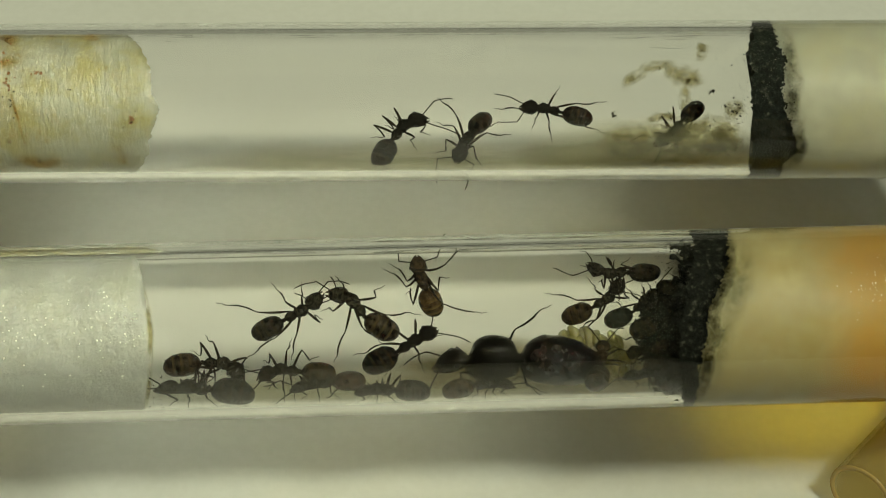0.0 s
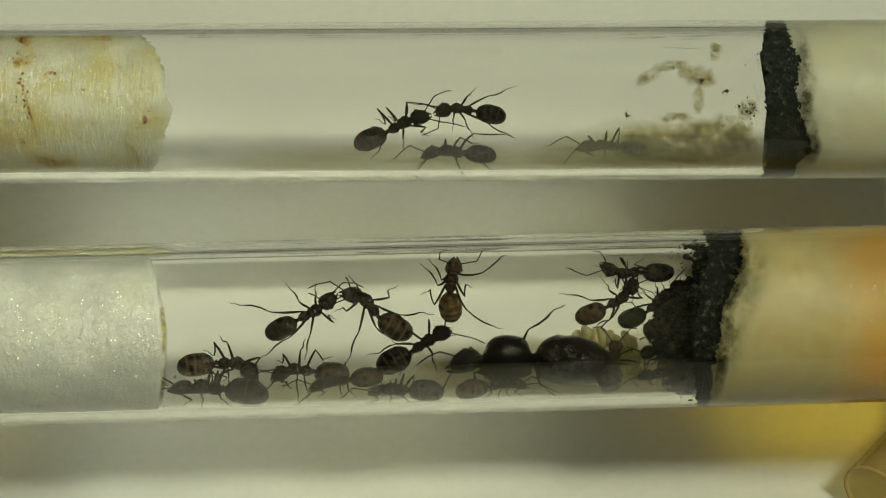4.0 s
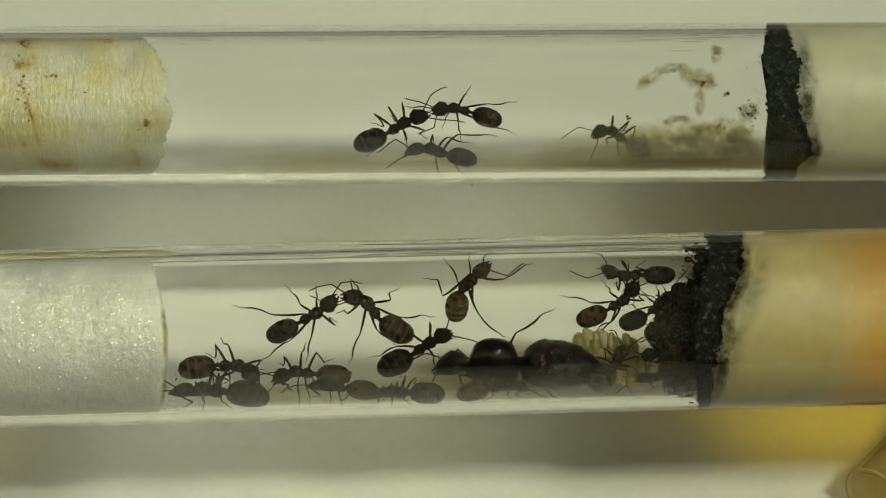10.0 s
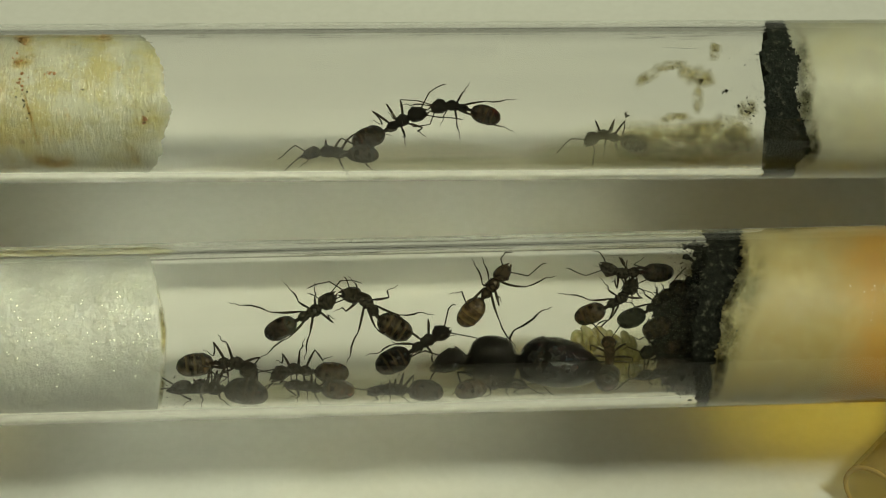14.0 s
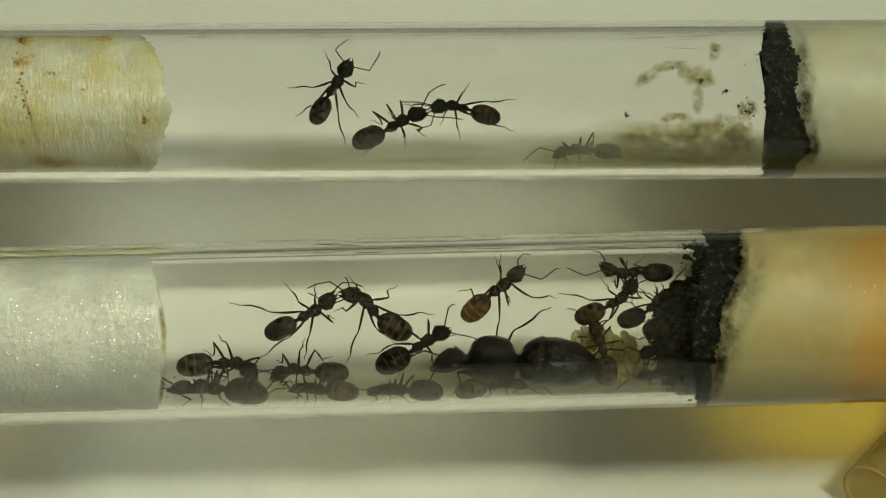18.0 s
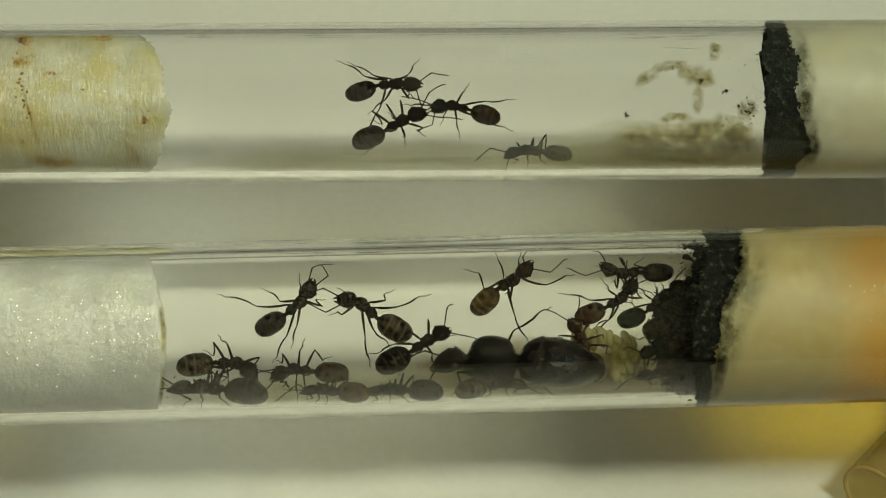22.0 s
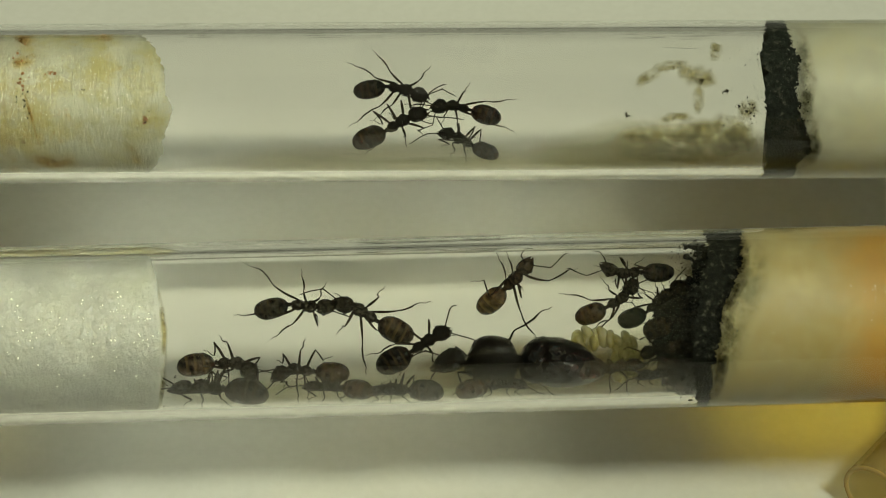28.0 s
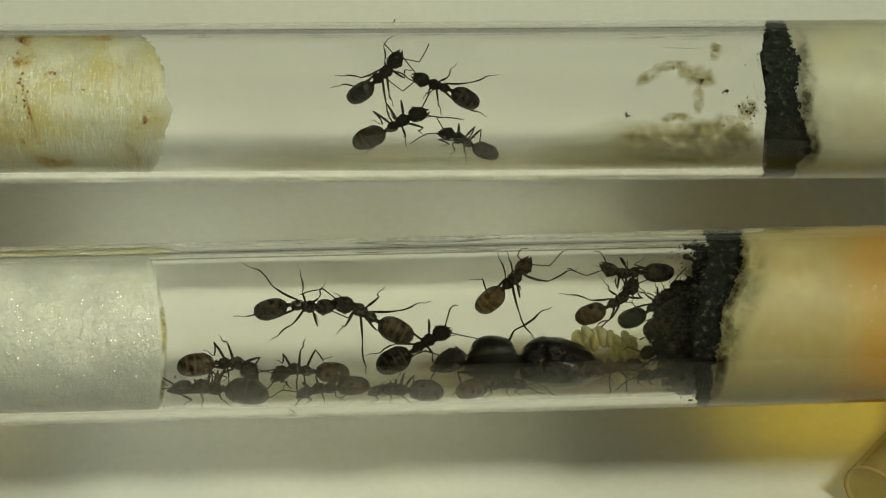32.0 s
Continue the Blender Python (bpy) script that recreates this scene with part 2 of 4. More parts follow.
def amber_plastic(name, through):
    m = Mat(name, (0.5, 0.33, 0.1), 0.15)
    m.colour(m.ramp(m.noise(300), [(0.3, (0.55, 0.40, 0.14)), (0.7, (0.66, 0.52, 0.22))]))
    see, both = m.node("BsdfTransparent"), m.t.nodes.new("ShaderNodeMixShader")
    see.inputs[0].default_value = (0.995, 0.97, 0.85, 1)
    both.inputs[0].default_value = through
    m.link(m.b.outputs[0], both.inputs[1])
    m.link(see.outputs[0], both.inputs[2])
    m.link(both.outputs[0], m.t.nodes["Material Output"].inputs[0])
    return m.m


AMBER = amber_plastic("amber_clear_plastic", 0.74)
AMBER_RIM = amber_plastic("brown_amber_cut_edge", 0.3)
AMBER_RIM.node_tree.nodes["Transparent BSDF"].inputs[0].default_value = (0.75, 0.5, 0.2, 1)


# ---- mesh helpers ----
def data(name, verts, faces, material, smooth=True):
    me = bpy.data.meshes.new(name)
    me.from_pydata([tuple(v) for v in verts], [], faces)
    if smooth:
        me.polygons.foreach_set("use_smooth", [True] * len(me.polygons))
    me.materials.append(material)
    me.update()
    return me


def part(name, me, parent, label="", at=None):
    ob = new(name, me)
    ob.parent = parent
    if at is not None:
        ob.matrix_basis = at
    return tagged(ob, label) if label else ob


def skin(rings, closed=True):
    """Faces over a row of rings with equally many points; the ends are closed."""
    n = len(rings[0])
    verts = [v for r in rings for v in r]
    faces = [(i * n + j, i * n + (j + 1) % n, (i + 1) * n + (j + 1) % n, (i + 1) * n + j) for i in range(len(rings) - 1) for j in range(n)]
    if closed:
        faces += [tuple(range(n))[::-1], tuple((len(rings) - 1) * n + j for j in range(n))]
    return verts, faces


def loft(profile, k=1.0, seg=16):
    """Rings along x from (x, half width, half height, centre height), in millimetres times k."""
    rings = []
    for x, w, h, z in profile:
        rings.append([Vector((x * k, w * k * math.cos(a), z * k + h * k * math.sin(a))) * MM for a in (2 * math.pi * j / seg for j in range(seg))])
    if profile[0][0] > profile[-1][0]:
        rings.reverse()
    return skin(rings)


def fair(profile, n):
    """The same profile with n rows, on a smooth curve through its rows."""
    p = np.array(profile)
    rows = []
    for u in np.linspace(0, len(p) - 1, n):
        i = min(int(u), len(p) - 2)
        t = u - i
        a, b, c, d = p[max(i - 1, 0)], p[i], p[i + 1], p[min(i + 2, len(p) - 1)]
        q = 0.5 * (2 * b + (c - a) * t + (2 * a - 5 * b + 4 * c - d) * t * t + (3 * b - a - 3 * c + d) * t ** 3)
        rows.append((float(q[0]), max(float(q[1]), 0.02), max(float(q[2]), 0.02), float(q[3])))
    return rows


def limb(points, radii, seg=7):
    """A jointed round rod through points (metres), with a radius at each."""
    rings = []
    for i, p in enumerate(points):
        d = (points[min(i + 1, len(points) - 1)] - points[max(i - 1, 0)])
        q = d.to_track_quat("Z", "Y")
        rings.append([p + q @ Vector((radii[i] * math.cos(a), radii[i] * math.sin(a), 0)) for a in (2 * math.pi * j / seg for j in range(seg))])
    return skin(rings)


def join(*pieces):
    verts, faces = [], []
    for v, f in pieces:
        n = len(verts)
        verts += v
        faces += [tuple(i + n for i in g) for g in f]
    return verts, faces


def box(x0, x1, y0, y1, z0, z1):
    v = [(x, y, z) for x in (x0, x1) for y in (y0, y1) for z in (z0, z1)]
    return v, [(0, 1, 3, 2), (4, 6, 7, 5), (0, 4, 5, 1), (2, 3, 7, 6), (0, 2, 6, 4), (1, 5, 7, 3)]


def blob(r, seed, squash=(1, 1, 1), rough=0.35, sub=1):
    bm = bmesh.new()
    bmesh.ops.create_icosphere(bm, subdivisions=sub, radius=1)
    rnd = Vector((seed * 1.7, seed * 0.9, seed * 2.3))
    v = []
    for p in bm.verts:
        c = p.co * (1 + rough * noise.noise(p.co * 1.6 + rnd))
        v.append(Vector((c.x * squash[0], c.y * squash[1], c.z * squash[2])) * r)
    f = [tuple(q.index for q in g.verts) for g in bm.faces]
    bm.free()
    return v, f


# ---- setting: the table and a plain room that closes the place ----
def slab(name, b, material, label, category, kind="structure"):
    return tagged(new(name, data(name, *box(*b), material, False)), label, category, kind=kind)


slab("table_top", (-1.1, 1.1, -0.12, 1.05, -0.048, -0.018), TABLE, "smooth white table top under the tubes", "table")
slab("floor", (-2.2, 2.2, -2.2, 2.2, -0.80, -0.75), WALL, "dark plain floor of the room", "floor")
slab("wall_south", (-2.2, 2.2, -2.25, -2.2, -0.75, 2.6), WALL, "dark plain painted wall", "wall")
# Unseen opening added so the glass edges pick up the bright world.
wall = join(box(-2.2, -1.8, 2.2, 2.25, -0.75, 2.6), box(1.8, 2.2, 2.2, 2.25, -0.75, 2.6), box(-1.8, 1.8, 2.2, 2.25, -0.75, -0.1), box(-1.8, 1.8, 2.2, 2.25, 0.6, 2.6))
tagged(new("wall_north", data("wall_north", *wall, WALL, False)), "dark painted wall round an added, unseen window opening", "wall", kind="structure")
frame_bars = join(box(-1.8, 1.8, 2.18, 2.24, -0.1, -0.07), box(-1.8, 1.8, 2.18, 2.24, 0.57, 0.6), box(-1.8, -1.77, 2.18, 2.24, -0.07, 0.57), box(1.77, 1.8, 2.18, 2.24, -0.07, 0.57))
tagged(new("window_1", data("window_1", *frame_bars, STAND, False)), "pale frame of the unseen opening added to brighten the glass edges", "window", kind="structure")
slab("wall_west", (-2.25, -2.2, -2.2, 2.2, -0.75, 2.6), WALL, "dark plain painted wall", "wall")
slab("wall_east", (2.2, 2.25, -2.2, 2.2, -0.75, 2.6), WALL, "dark plain painted wall", "wall")
slab("ceiling", (-2.2, 2.2, -2.2, 2.2, 2.6, 2.65), WALL, "dark plain ceiling", "ceiling")
for lx in (-1.0, 1.0):
    for ly in (-0.05, 0.95):
        slab("table_leg", (lx - 0.03, lx + 0.03, ly - 0.03, ly + 0.03, -0.75, -0.048), WALL, "dark square leg under the white table", "table leg")

# ---- the two glass tubes ----
R_OUT, R_IN = 8.22, 7.15


class Tube:
    """A test tube lying on the table: its axis' middle in mm and its turn on the table."""

    def __init__(self, y, turn):
        self.o = Vector((0, y, 8.0))
        self.x = Vector((math.cos(radians(turn)), math.sin(radians(turn)), 0))
        self.y = Vector((-self.x.y, self.x.x, 0))

    def axes(self):
        m = Matrix((self.x, self.y, (0, 0, 1))).transposed().to_4x4()
        return Matrix.Translation(self.o * MM) @ m

    def at(self, s, a, r=R_IN):
        """A point s mm along the tube, a degrees up its far side from the floor line, r mm from the axis; in mm."""
        return self.o + self.x * s + r * (math.sin(radians(a)) * self.y - Vector((0, 0, math.cos(radians(a)))))

    def stand(self, s, a, heading, lift=0.0):
        """The pose of what stands on the inner wall there, facing heading (0: along the tube, 90: up the far side)."""
        a, h = radians(a), radians(heading)
        out = math.sin(a) * self.y - Vector((0, 0, math.cos(a)))
        tan = math.cos(a) * self.y + Vector((0, 0, math.sin(a)))
        f = math.cos(h) * self.x + math.sin(h) * tan
        m = Matrix((f, (-out).cross(f), -out)).transposed().to_4x4()
        return Matrix.Translation((self.o + self.x * s + (R_IN - lift) * out) * MM) @ m


UPPER, LOWER = Tube(33.24, 0.531), Tube(-0.044, 2.161)


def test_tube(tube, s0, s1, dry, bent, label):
    """Glass with a thick wall, an open rolled mouth at s0 and a round end at s1. Its upper wall casts no shadow;
    only the strips of the lower wall listed in bent, in degrees up its far side, cast one, to imitate the tube's shade,
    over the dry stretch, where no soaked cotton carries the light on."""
    seg = 96
    ob = new("test_tube")
    ob.empty_display_size = 0.01
    ob.matrix_world = tube.axes()

    def turn(prof):
        return [[Vector((s, r * math.cos(a), r * math.sin(a))) * MM for a in (2 * math.pi * j / seg for j in range(seg))] for s, r in prof]

    along = sorted(list(np.linspace(s0 + 6, s1 - R_OUT, 12)) + [dry[0], dry[0] + 1, dry[1]])
    outer = [(s0 - 0.1, R_OUT)] + [(s, R_OUT) for s in along]
    outer += [(s1 - R_OUT + R_OUT * math.sin(a), R_OUT * math.cos(a)) for a in np.linspace(0.15, 1.5, 10)]
    inner = [(s1 - R_OUT + R_IN * math.sin(a), R_IN * math.cos(a)) for a in np.linspace(1.5, 0.15, 10)]
    inner += [(s, R_IN) for s in along[::-1]] + [(s0 - 0.1, R_IN)]
    v, f = skin(turn(outer) + turn(inner), closed=False)
    n, k, last = seg, len(outer), (len(outer) + len(inner) - 1) * seg
    f = [g for g in f if not (min(g) // n == k - 1 and max(g) // n == k)]
    f += [tuple((k - 1) * n + j for j in range(n)), tuple(k * n + j for j in range(n))[::-1]]
    f += [(last + j, last + (j + 1) % n, (j + 1) % n, j) for j in range(n)]
    whole = data("upper_wall", v, f, GLASS)
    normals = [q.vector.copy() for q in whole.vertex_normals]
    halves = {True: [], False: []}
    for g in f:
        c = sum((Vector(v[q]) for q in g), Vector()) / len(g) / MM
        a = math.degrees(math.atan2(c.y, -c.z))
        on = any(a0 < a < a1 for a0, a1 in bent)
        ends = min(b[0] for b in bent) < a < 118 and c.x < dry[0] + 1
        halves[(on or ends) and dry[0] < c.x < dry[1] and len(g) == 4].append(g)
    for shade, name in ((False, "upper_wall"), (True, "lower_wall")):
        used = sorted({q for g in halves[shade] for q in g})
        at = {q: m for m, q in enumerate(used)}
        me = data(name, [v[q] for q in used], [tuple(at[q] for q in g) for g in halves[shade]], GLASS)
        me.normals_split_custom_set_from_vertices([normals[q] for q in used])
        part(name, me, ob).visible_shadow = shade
    bpy.data.meshes.remove(whole)
    seg, ring = 48, []
    for j in range(seg):
        a = 2 * math.pi * j / seg
        ring.append([Vector((s0 - 0.5 + 0.55 * math.cos(b), (R_OUT - 0.2 + 0.55 * math.sin(b)) * math.cos(a), (R_OUT - 0.2 + 0.55 * math.sin(b)) * math.sin(a))) * MM for b in (2 * math.pi * i / 10 for i in range(10))])
    v, f = skin(ring + [ring[0]], closed=False)
    bead = part("rim", data("rim", v, f, GLASS), ob)
    bead.visible_shadow = False
    return tagged(ob, label, "test tube", "tubes on the table")


# upper tube: all side facets cast shadow, most between, spaced to imitate partial shade
SHADE_STRIPS = [(-62, -22.5), (75, 118)] + [(7.5 * i, 7.5 * i + 6.05) for i in range(-3, 10)]
test_tube(UPPER, -70, 84, (-45, 36), SHADE_STRIPS, "clear glass test tube lying level above the white table")
for bx in (-0.0635, 0.0615):
    v, f = box(bx, bx + 0.006, -0.012, 0.046, -0.018, -0.00022)
    tagged(new("tube_stand", data("tube_stand", v, f, STAND, False)), "plain pale bar on the table that carries both tubes", "stand", "bars under the tubes")
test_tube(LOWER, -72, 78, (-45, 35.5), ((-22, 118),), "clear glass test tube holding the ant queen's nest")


def plug(name, tube, s0, s1, material, label, category, ragged0=0.3, ragged1=0.3, bulge=0.6, seed=0, lump=0.10, r=R_IN - 0.04, lean0=(0, 0), lean1=(0, 0)):
    """A wad that fills the tube from s0 to s1, with uneven ends."""
    seg, rows = 240, 40
    rings = []
    z0 = Vector((seed * 3.1, seed * 1.3, seed * 0.7))
    def ring(s, rr, amp):
        out = []
        for j in range(seg):
            a = 2 * math.pi * j / seg
            d = Vector((0, math.cos(a), math.sin(a)))
            t = min(1, max(0, (s - s0) / (s1 - s0)))
            wob = (1 - t) * ragged0 * noise.noise(d * 2.2 + z0) * 2 + t * ragged1 * noise.noise(d * 2.2 + z0 * 1.7) * 2
            wob += (0.7 * noise.noise(d * 9 + z0) + 0.7 * noise.noise(d * 21 + z0) + 0.6 * noise.noise(d * 44 + z0)) * ((1 - t) * ragged0 + t * ragged1)
            wob += d.z * ((1 - t) * lean0[0] + t * lean1[0]) + d.y * ((1 - t) * lean0[1] + t * lean1[1])
            wob *= rr / r
            rad = rr - amp * (abs(noise.noise(Vector((s * 0.9, d.y * 5, d.z * 5)) + z0)) + 0.8 * abs(noise.noise(Vector((s * 3.1, d.y * 17, d.z * 17)) + z0)))
            out.append(Vector((s + wob, d.y * rad, d.z * rad)) * MM)
        return out
    for f in (0.04, 0.2, 0.36, 0.5, 0.62, 0.72, 0.8, 0.87, 0.93, 0.97):
        rings.append(ring(s0 - bulge * (1 - f * f) * 0.6 + 0.0, r * f, 0.2))
    for s in np.linspace(s0, s1, rows):
        rings.append(ring(s, r, lump))
    for f in (0.97, 0.93, 0.87, 0.8, 0.72, 0.62, 0.5, 0.36, 0.2, 0.04):
        rings.append(ring(s1 + bulge * (1 - f * f) * 0.6, r * f, 0.2))
    v, f = skin(rings)
    ob = new(name, data(name, v, f, material))
    ob.matrix_world = tube.axes()
    return tagged(ob, label, category)


plug("cotton_plug", UPPER, -58, -32.4, COTTON_STAINED, "yellowish cotton plug with rust-brown stains in the glass tube", "cotton plug", 0.3, 0.45, 0.3, 1, lean1=(2.9, -3.9))
plug("cotton_plug", LOWER, -50, -27.3, COTTON_WHITE, "white damp cotton plug with a domed face in the tube", "cotton plug", 0.3, 0.12, 0.9, 2, 0.05, lean1=(1.3, -1.86))
plug("mould_layer", UPPER, 33.8, 35.4, MOULD_BLUE, "black mould layer on the face of the cotton", "mould", 0.6, 0.3, 0.4, 3, 0.22, R_IN + 0.02, (-0.79, 1.03), (-1.0, -0.95))
plug("cotton_plug", UPPER, 34.7, 62, COTTON_PALE, "pale soaked cotton behind the black mould", "cotton plug", 0.3, 0.3, 0.1, 4, 0.0, R_IN + 0.05, (-0.7, -0.45))
plug("mould_layer", LOWER, 24.5, 26.2, MOULD, "thick black mould layer on the face of the cotton", "mould", 2.0, 0.3, 0.6, 5, 0.22, R_IN + 0.02, (-0.39, 0.79), (0.1, 2.62))
plug("cotton_plug", LOWER, 25.7, 68, COTTON_BEIGE, "beige soaked cotton stained amber by syrup", "cotton plug", 0.3, 0.3, 0.1, 6, 0.0, R_IN + 0.04, (0.1, 2.62))


# ---- ants ----
LEGS = {  # coxa x, y; foot x, y; femur, tibia, tarsus (mm, for a worker of 7.5 mm)
    "fore": ((0.72, 0.30), (2.3, 2.1), (1.65, 1.45, 1.4)),
    "mid": ((0.10, 0.36), (0.1, 3.1), (1.8, 1.65, 1.6)),
    "hind": ((-0.50, 0.34), (-3.0, 2.7), (2.2, 2.2, 2.0)),
}


def leg_mesh(hip, foot, lengths, k, thick):
    """Femur, tibia and tarsus from the hip to the foot, knee upward; three pieces, in the ant's space (mm)."""
    fem, tib, tar = (l * k for l in lengths)
    flat = Vector((hip.x - foot.x, hip.y - foot.y, 0))
    flat = flat.normalized() if flat.length > 1e-6 else Vector((0, 1, 0))
    ankle = foot + flat * tar * 0.62 + Vector((0, 0, 0.30 * k))
    way = ankle - hip
    reach = (fem + tib) * 0.88
    if way.length > reach:
        g = way.length / reach
        fem, tib = fem * g, tib * g
    dist = max(way.length, abs(fem - tib) + 0.05)
    x = way.normalized()
    up = Vector((0, 0, 1)) - x * x.z
    up = up.normalized() if up.length > 1e-5 else flat
    cosa = max(-1, min(1, (fem * fem + dist * dist - tib * tib) / (2 * fem * dist)))
    knee = hip + x * fem * cosa + up * fem * math.sqrt(1 - cosa * cosa)
    mid = (ankle + foot) / 2 + Vector((0, 0, 0.08 * k))
    w = 0.08 * k * thick
    bow, side = up * 0.10 * fem, x.cross(up) * 0.05 * tib
    f = limb([p * MM for p in (hip, hip.lerp(knee, 0.12), hip.lerp(knee, 0.3) + bow * 0.7, hip.lerp(knee, 0.6) + bow, hip.lerp(knee, 0.9) + bow * 0.3, knee)], [r * MM for r in (w * 0.8, w * 0.95, w * 1.3, w * 1.15, w * 0.8, w * 0.6)])
    t = limb([p * MM for p in (knee, knee.lerp(ankle, 0.08), knee.lerp(ankle, 0.35) + side, knee.lerp(ankle, 0.75) + side, knee.lerp(ankle, 0.95), ankle)], [r * MM for r in (w * 0.55, w * 0.5, w * 0.8, w * 0.85, w * 0.75, w * 0.45)])
    s = limb([p * MM for p in (ankle, ankle.lerp(mid, 0.5) - side * 0.6, ankle.lerp(mid, 0.9), mid, mid.lerp(foot, 0.3) + side * 0.8, mid.lerp(foot, 0.65), mid.lerp(foot, 0.92), foot + side * 0.6)], [r * MM for r in (w * 0.5, w * 0.4, w * 0.46, w * 0.3, w * 0.4, w * 0.28, w * 0.36, w * 0.16)])
    return f, t, s


def antenna_mesh(side, k, out, lift, bend, inside):
    base = Vector((1.25, 0.30 * side, 0.16)) * k
    d1 = Vector((math.cos(radians(out)), side * math.sin(radians(out)), math.sin(radians(lift)))).normalized()
    elbow = base + d1 * 1.65 * k
    d2 = Vector((math.cos(radians(bend)), side * math.sin(radians(bend)), -0.30)).normalized()
    pts = [base, base.lerp(elbow, 0.5), elbow]
    tip = [elbow + d2 * (2.1 * k * i / 6) + Vector((0, 0, -0.02 * k * i * i)) for i in range(1, 7)]
    return limb([inside(p * MM) for p in pts + tip], [k * MM * r for r in (0.06, 0.055, 0.065, 0.05, 0.055, 0.055, 0.058, 0.058, 0.03)], 6)


def ant(tube, s, a, heading, k=1.0, head=(0, 8), gaster=(0, 4), feet=None, seed=0, skins=(SKIN, GASTER), label="", hb=1.45, queen=False, feelers=(48, 20, 12), plump=1.0, stance=1.0):
    """A worker (or the queen) standing on the tube's inner wall. head, gaster: yaw and pitch at neck and waist in degrees.
    feet: six (mm along, degrees round) on the wall from where it stands, fore, mid, hind, each left and right; None takes a loose stance."""
    rnd = random.Random(seed)
    root = new("queen_ant" if queen else "ant")
    root.empty_display_size = 0.002
    root.matrix_world = tube.stand(s, a, heading)
    coat, plate = skins
    z = hb * k
    inv = root.matrix_world.inverted()
    # trunk
    if queen:
        trunk = [(-2.55, 0.5, 0.6, -0.5), (-2.35, 1.2, 1.3, -0.3), (-1.8, 1.65, 2.0, 0.1), (-0.6, 1.9, 2.3, 0.25), (0.6, 1.95, 2.3, 0.22), (1.6, 1.7, 1.95, 0.0), (2.1, 1.2, 1.25, -0.45), (2.45, 0.7, 0.7, -0.75), (2.6, 0.3, 0.3, -0.8)]
        neck_x, waist_x = 2.5, -2.6
    else:
        trunk = [(-1.15, 0.14, 0.18, -0.12), (-1.0, 0.30, 0.38, -0.04), (-0.62, 0.40, 0.50, 0.02), (-0.32, 0.34, 0.40, 0.0), (-0.2, 0.28, 0.30, -0.03), (-0.05, 0.40, 0.45, 0.07), (0.15, 0.44, 0.49, 0.1), (0.28, 0.41, 0.43, 0.1), (0.4, 0.49, 0.53, 0.1), (0.7, 0.47, 0.46, 0.06), (0.98, 0.28, 0.29, 0.0), (1.12, 0.15, 0.16, -0.02)]
        trunk = [(x, w * 1.16, h * 1.14, c) for x, w, h, c in trunk]
        neck_x, waist_x = 1.05, -1.4
    part("thorax", data("thorax", *loft(fair(trunk, 26), k, 20), coat), root, at=Matrix.Translation((0, 0, z * MM)))
    node = [(-0.16, 0.06, 0.10, 0.0), (-0.12, 0.15, 0.26, 0.08), (0.02, 0.19, 0.33, 0.14), (0.14, 0.15, 0.22, 0.06), (0.24, 0.07, 0.09, -0.02)]
    g = 2.0 if queen else 1.0
    part("petiole", data("petiole", *loft(node, k * g), coat), root, at=Matrix.Translation(((waist_x + 0.12) * k * MM, 0, (z - 0.1 * k * g) * MM)))
    # head with jaws, eyes and feelers
    hk = k * (1.85 if queen else 1.0)
    skull = [(0.0, 0.16, 0.14, 0.0), (0.06, 0.42, 0.33, 0.02), (0.22, 0.60, 0.46, 0.03), (0.5, 0.70, 0.53, 0.04), (0.85, 0.71, 0.53, 0.02), (1.15, 0.63, 0.46, -0.02), (1.4, 0.50, 0.35, -0.07), (1.55, 0.38, 0.24, -0.12), (1.63, 0.20, 0.12, -0.15)]
    hm = Matrix.Translation((neck_x * k * MM, 0, (z + (0.45 if queen else 0.0)) * MM)) @ Euler((0, radians(head[1]), radians(head[0]))).to_matrix().to_4x4()
    skull_ob = part("head", data("head", *loft(fair(skull, 20), hk, 20), coat), root, at=hm)
    to_tube = tube.axes().inverted() @ root.matrix_world @ hm
    back = to_tube.inverted()

    def inside(p):
        q = to_tube @ p
        rad = math.hypot(q.y, q.z)
        g = min(1.0, (R_IN - 0.25) * MM / max(rad, 1e-6))
        return back @ Vector((q.x, q.y * g, q.z * g))

    for side in (1, -1):
        jaw = [(1.45, 0.10, 0.10, -0.14), (1.62, 0.12, 0.09, -0.16), (1.80, 0.08, 0.06, -0.18), (1.90, 0.03, 0.03, -0.19)]
        v, f = loft(jaw, hk, 8)
        v = [Vector((p.x, p.y + side * (0.30 * hk * MM - (p.x - 1.45 * hk * MM) * 0.45), p.z)) for p in v]
        part("mandible", data("mandible", v, f, LIMB), skull_ob)
        v, f = blob(0.15 * hk * MM, 1, (1.15, 0.6, 1.0), 0.0, 2)
        part("eye", data("eye", [p + Vector((0.62, side * 0.70, 0.16)) * hk * MM for p in v], f, EYE_MAT), skull_ob)
        part("antenna", data("antenna", *antenna_mesh(side, hk if not queen else k * 1.35, feelers[0] + rnd.uniform(-14, 14), feelers[1] + rnd.uniform(-10, 14), feelers[2] + rnd.uniform(-20, 25), inside), LIMB), skull_ob)
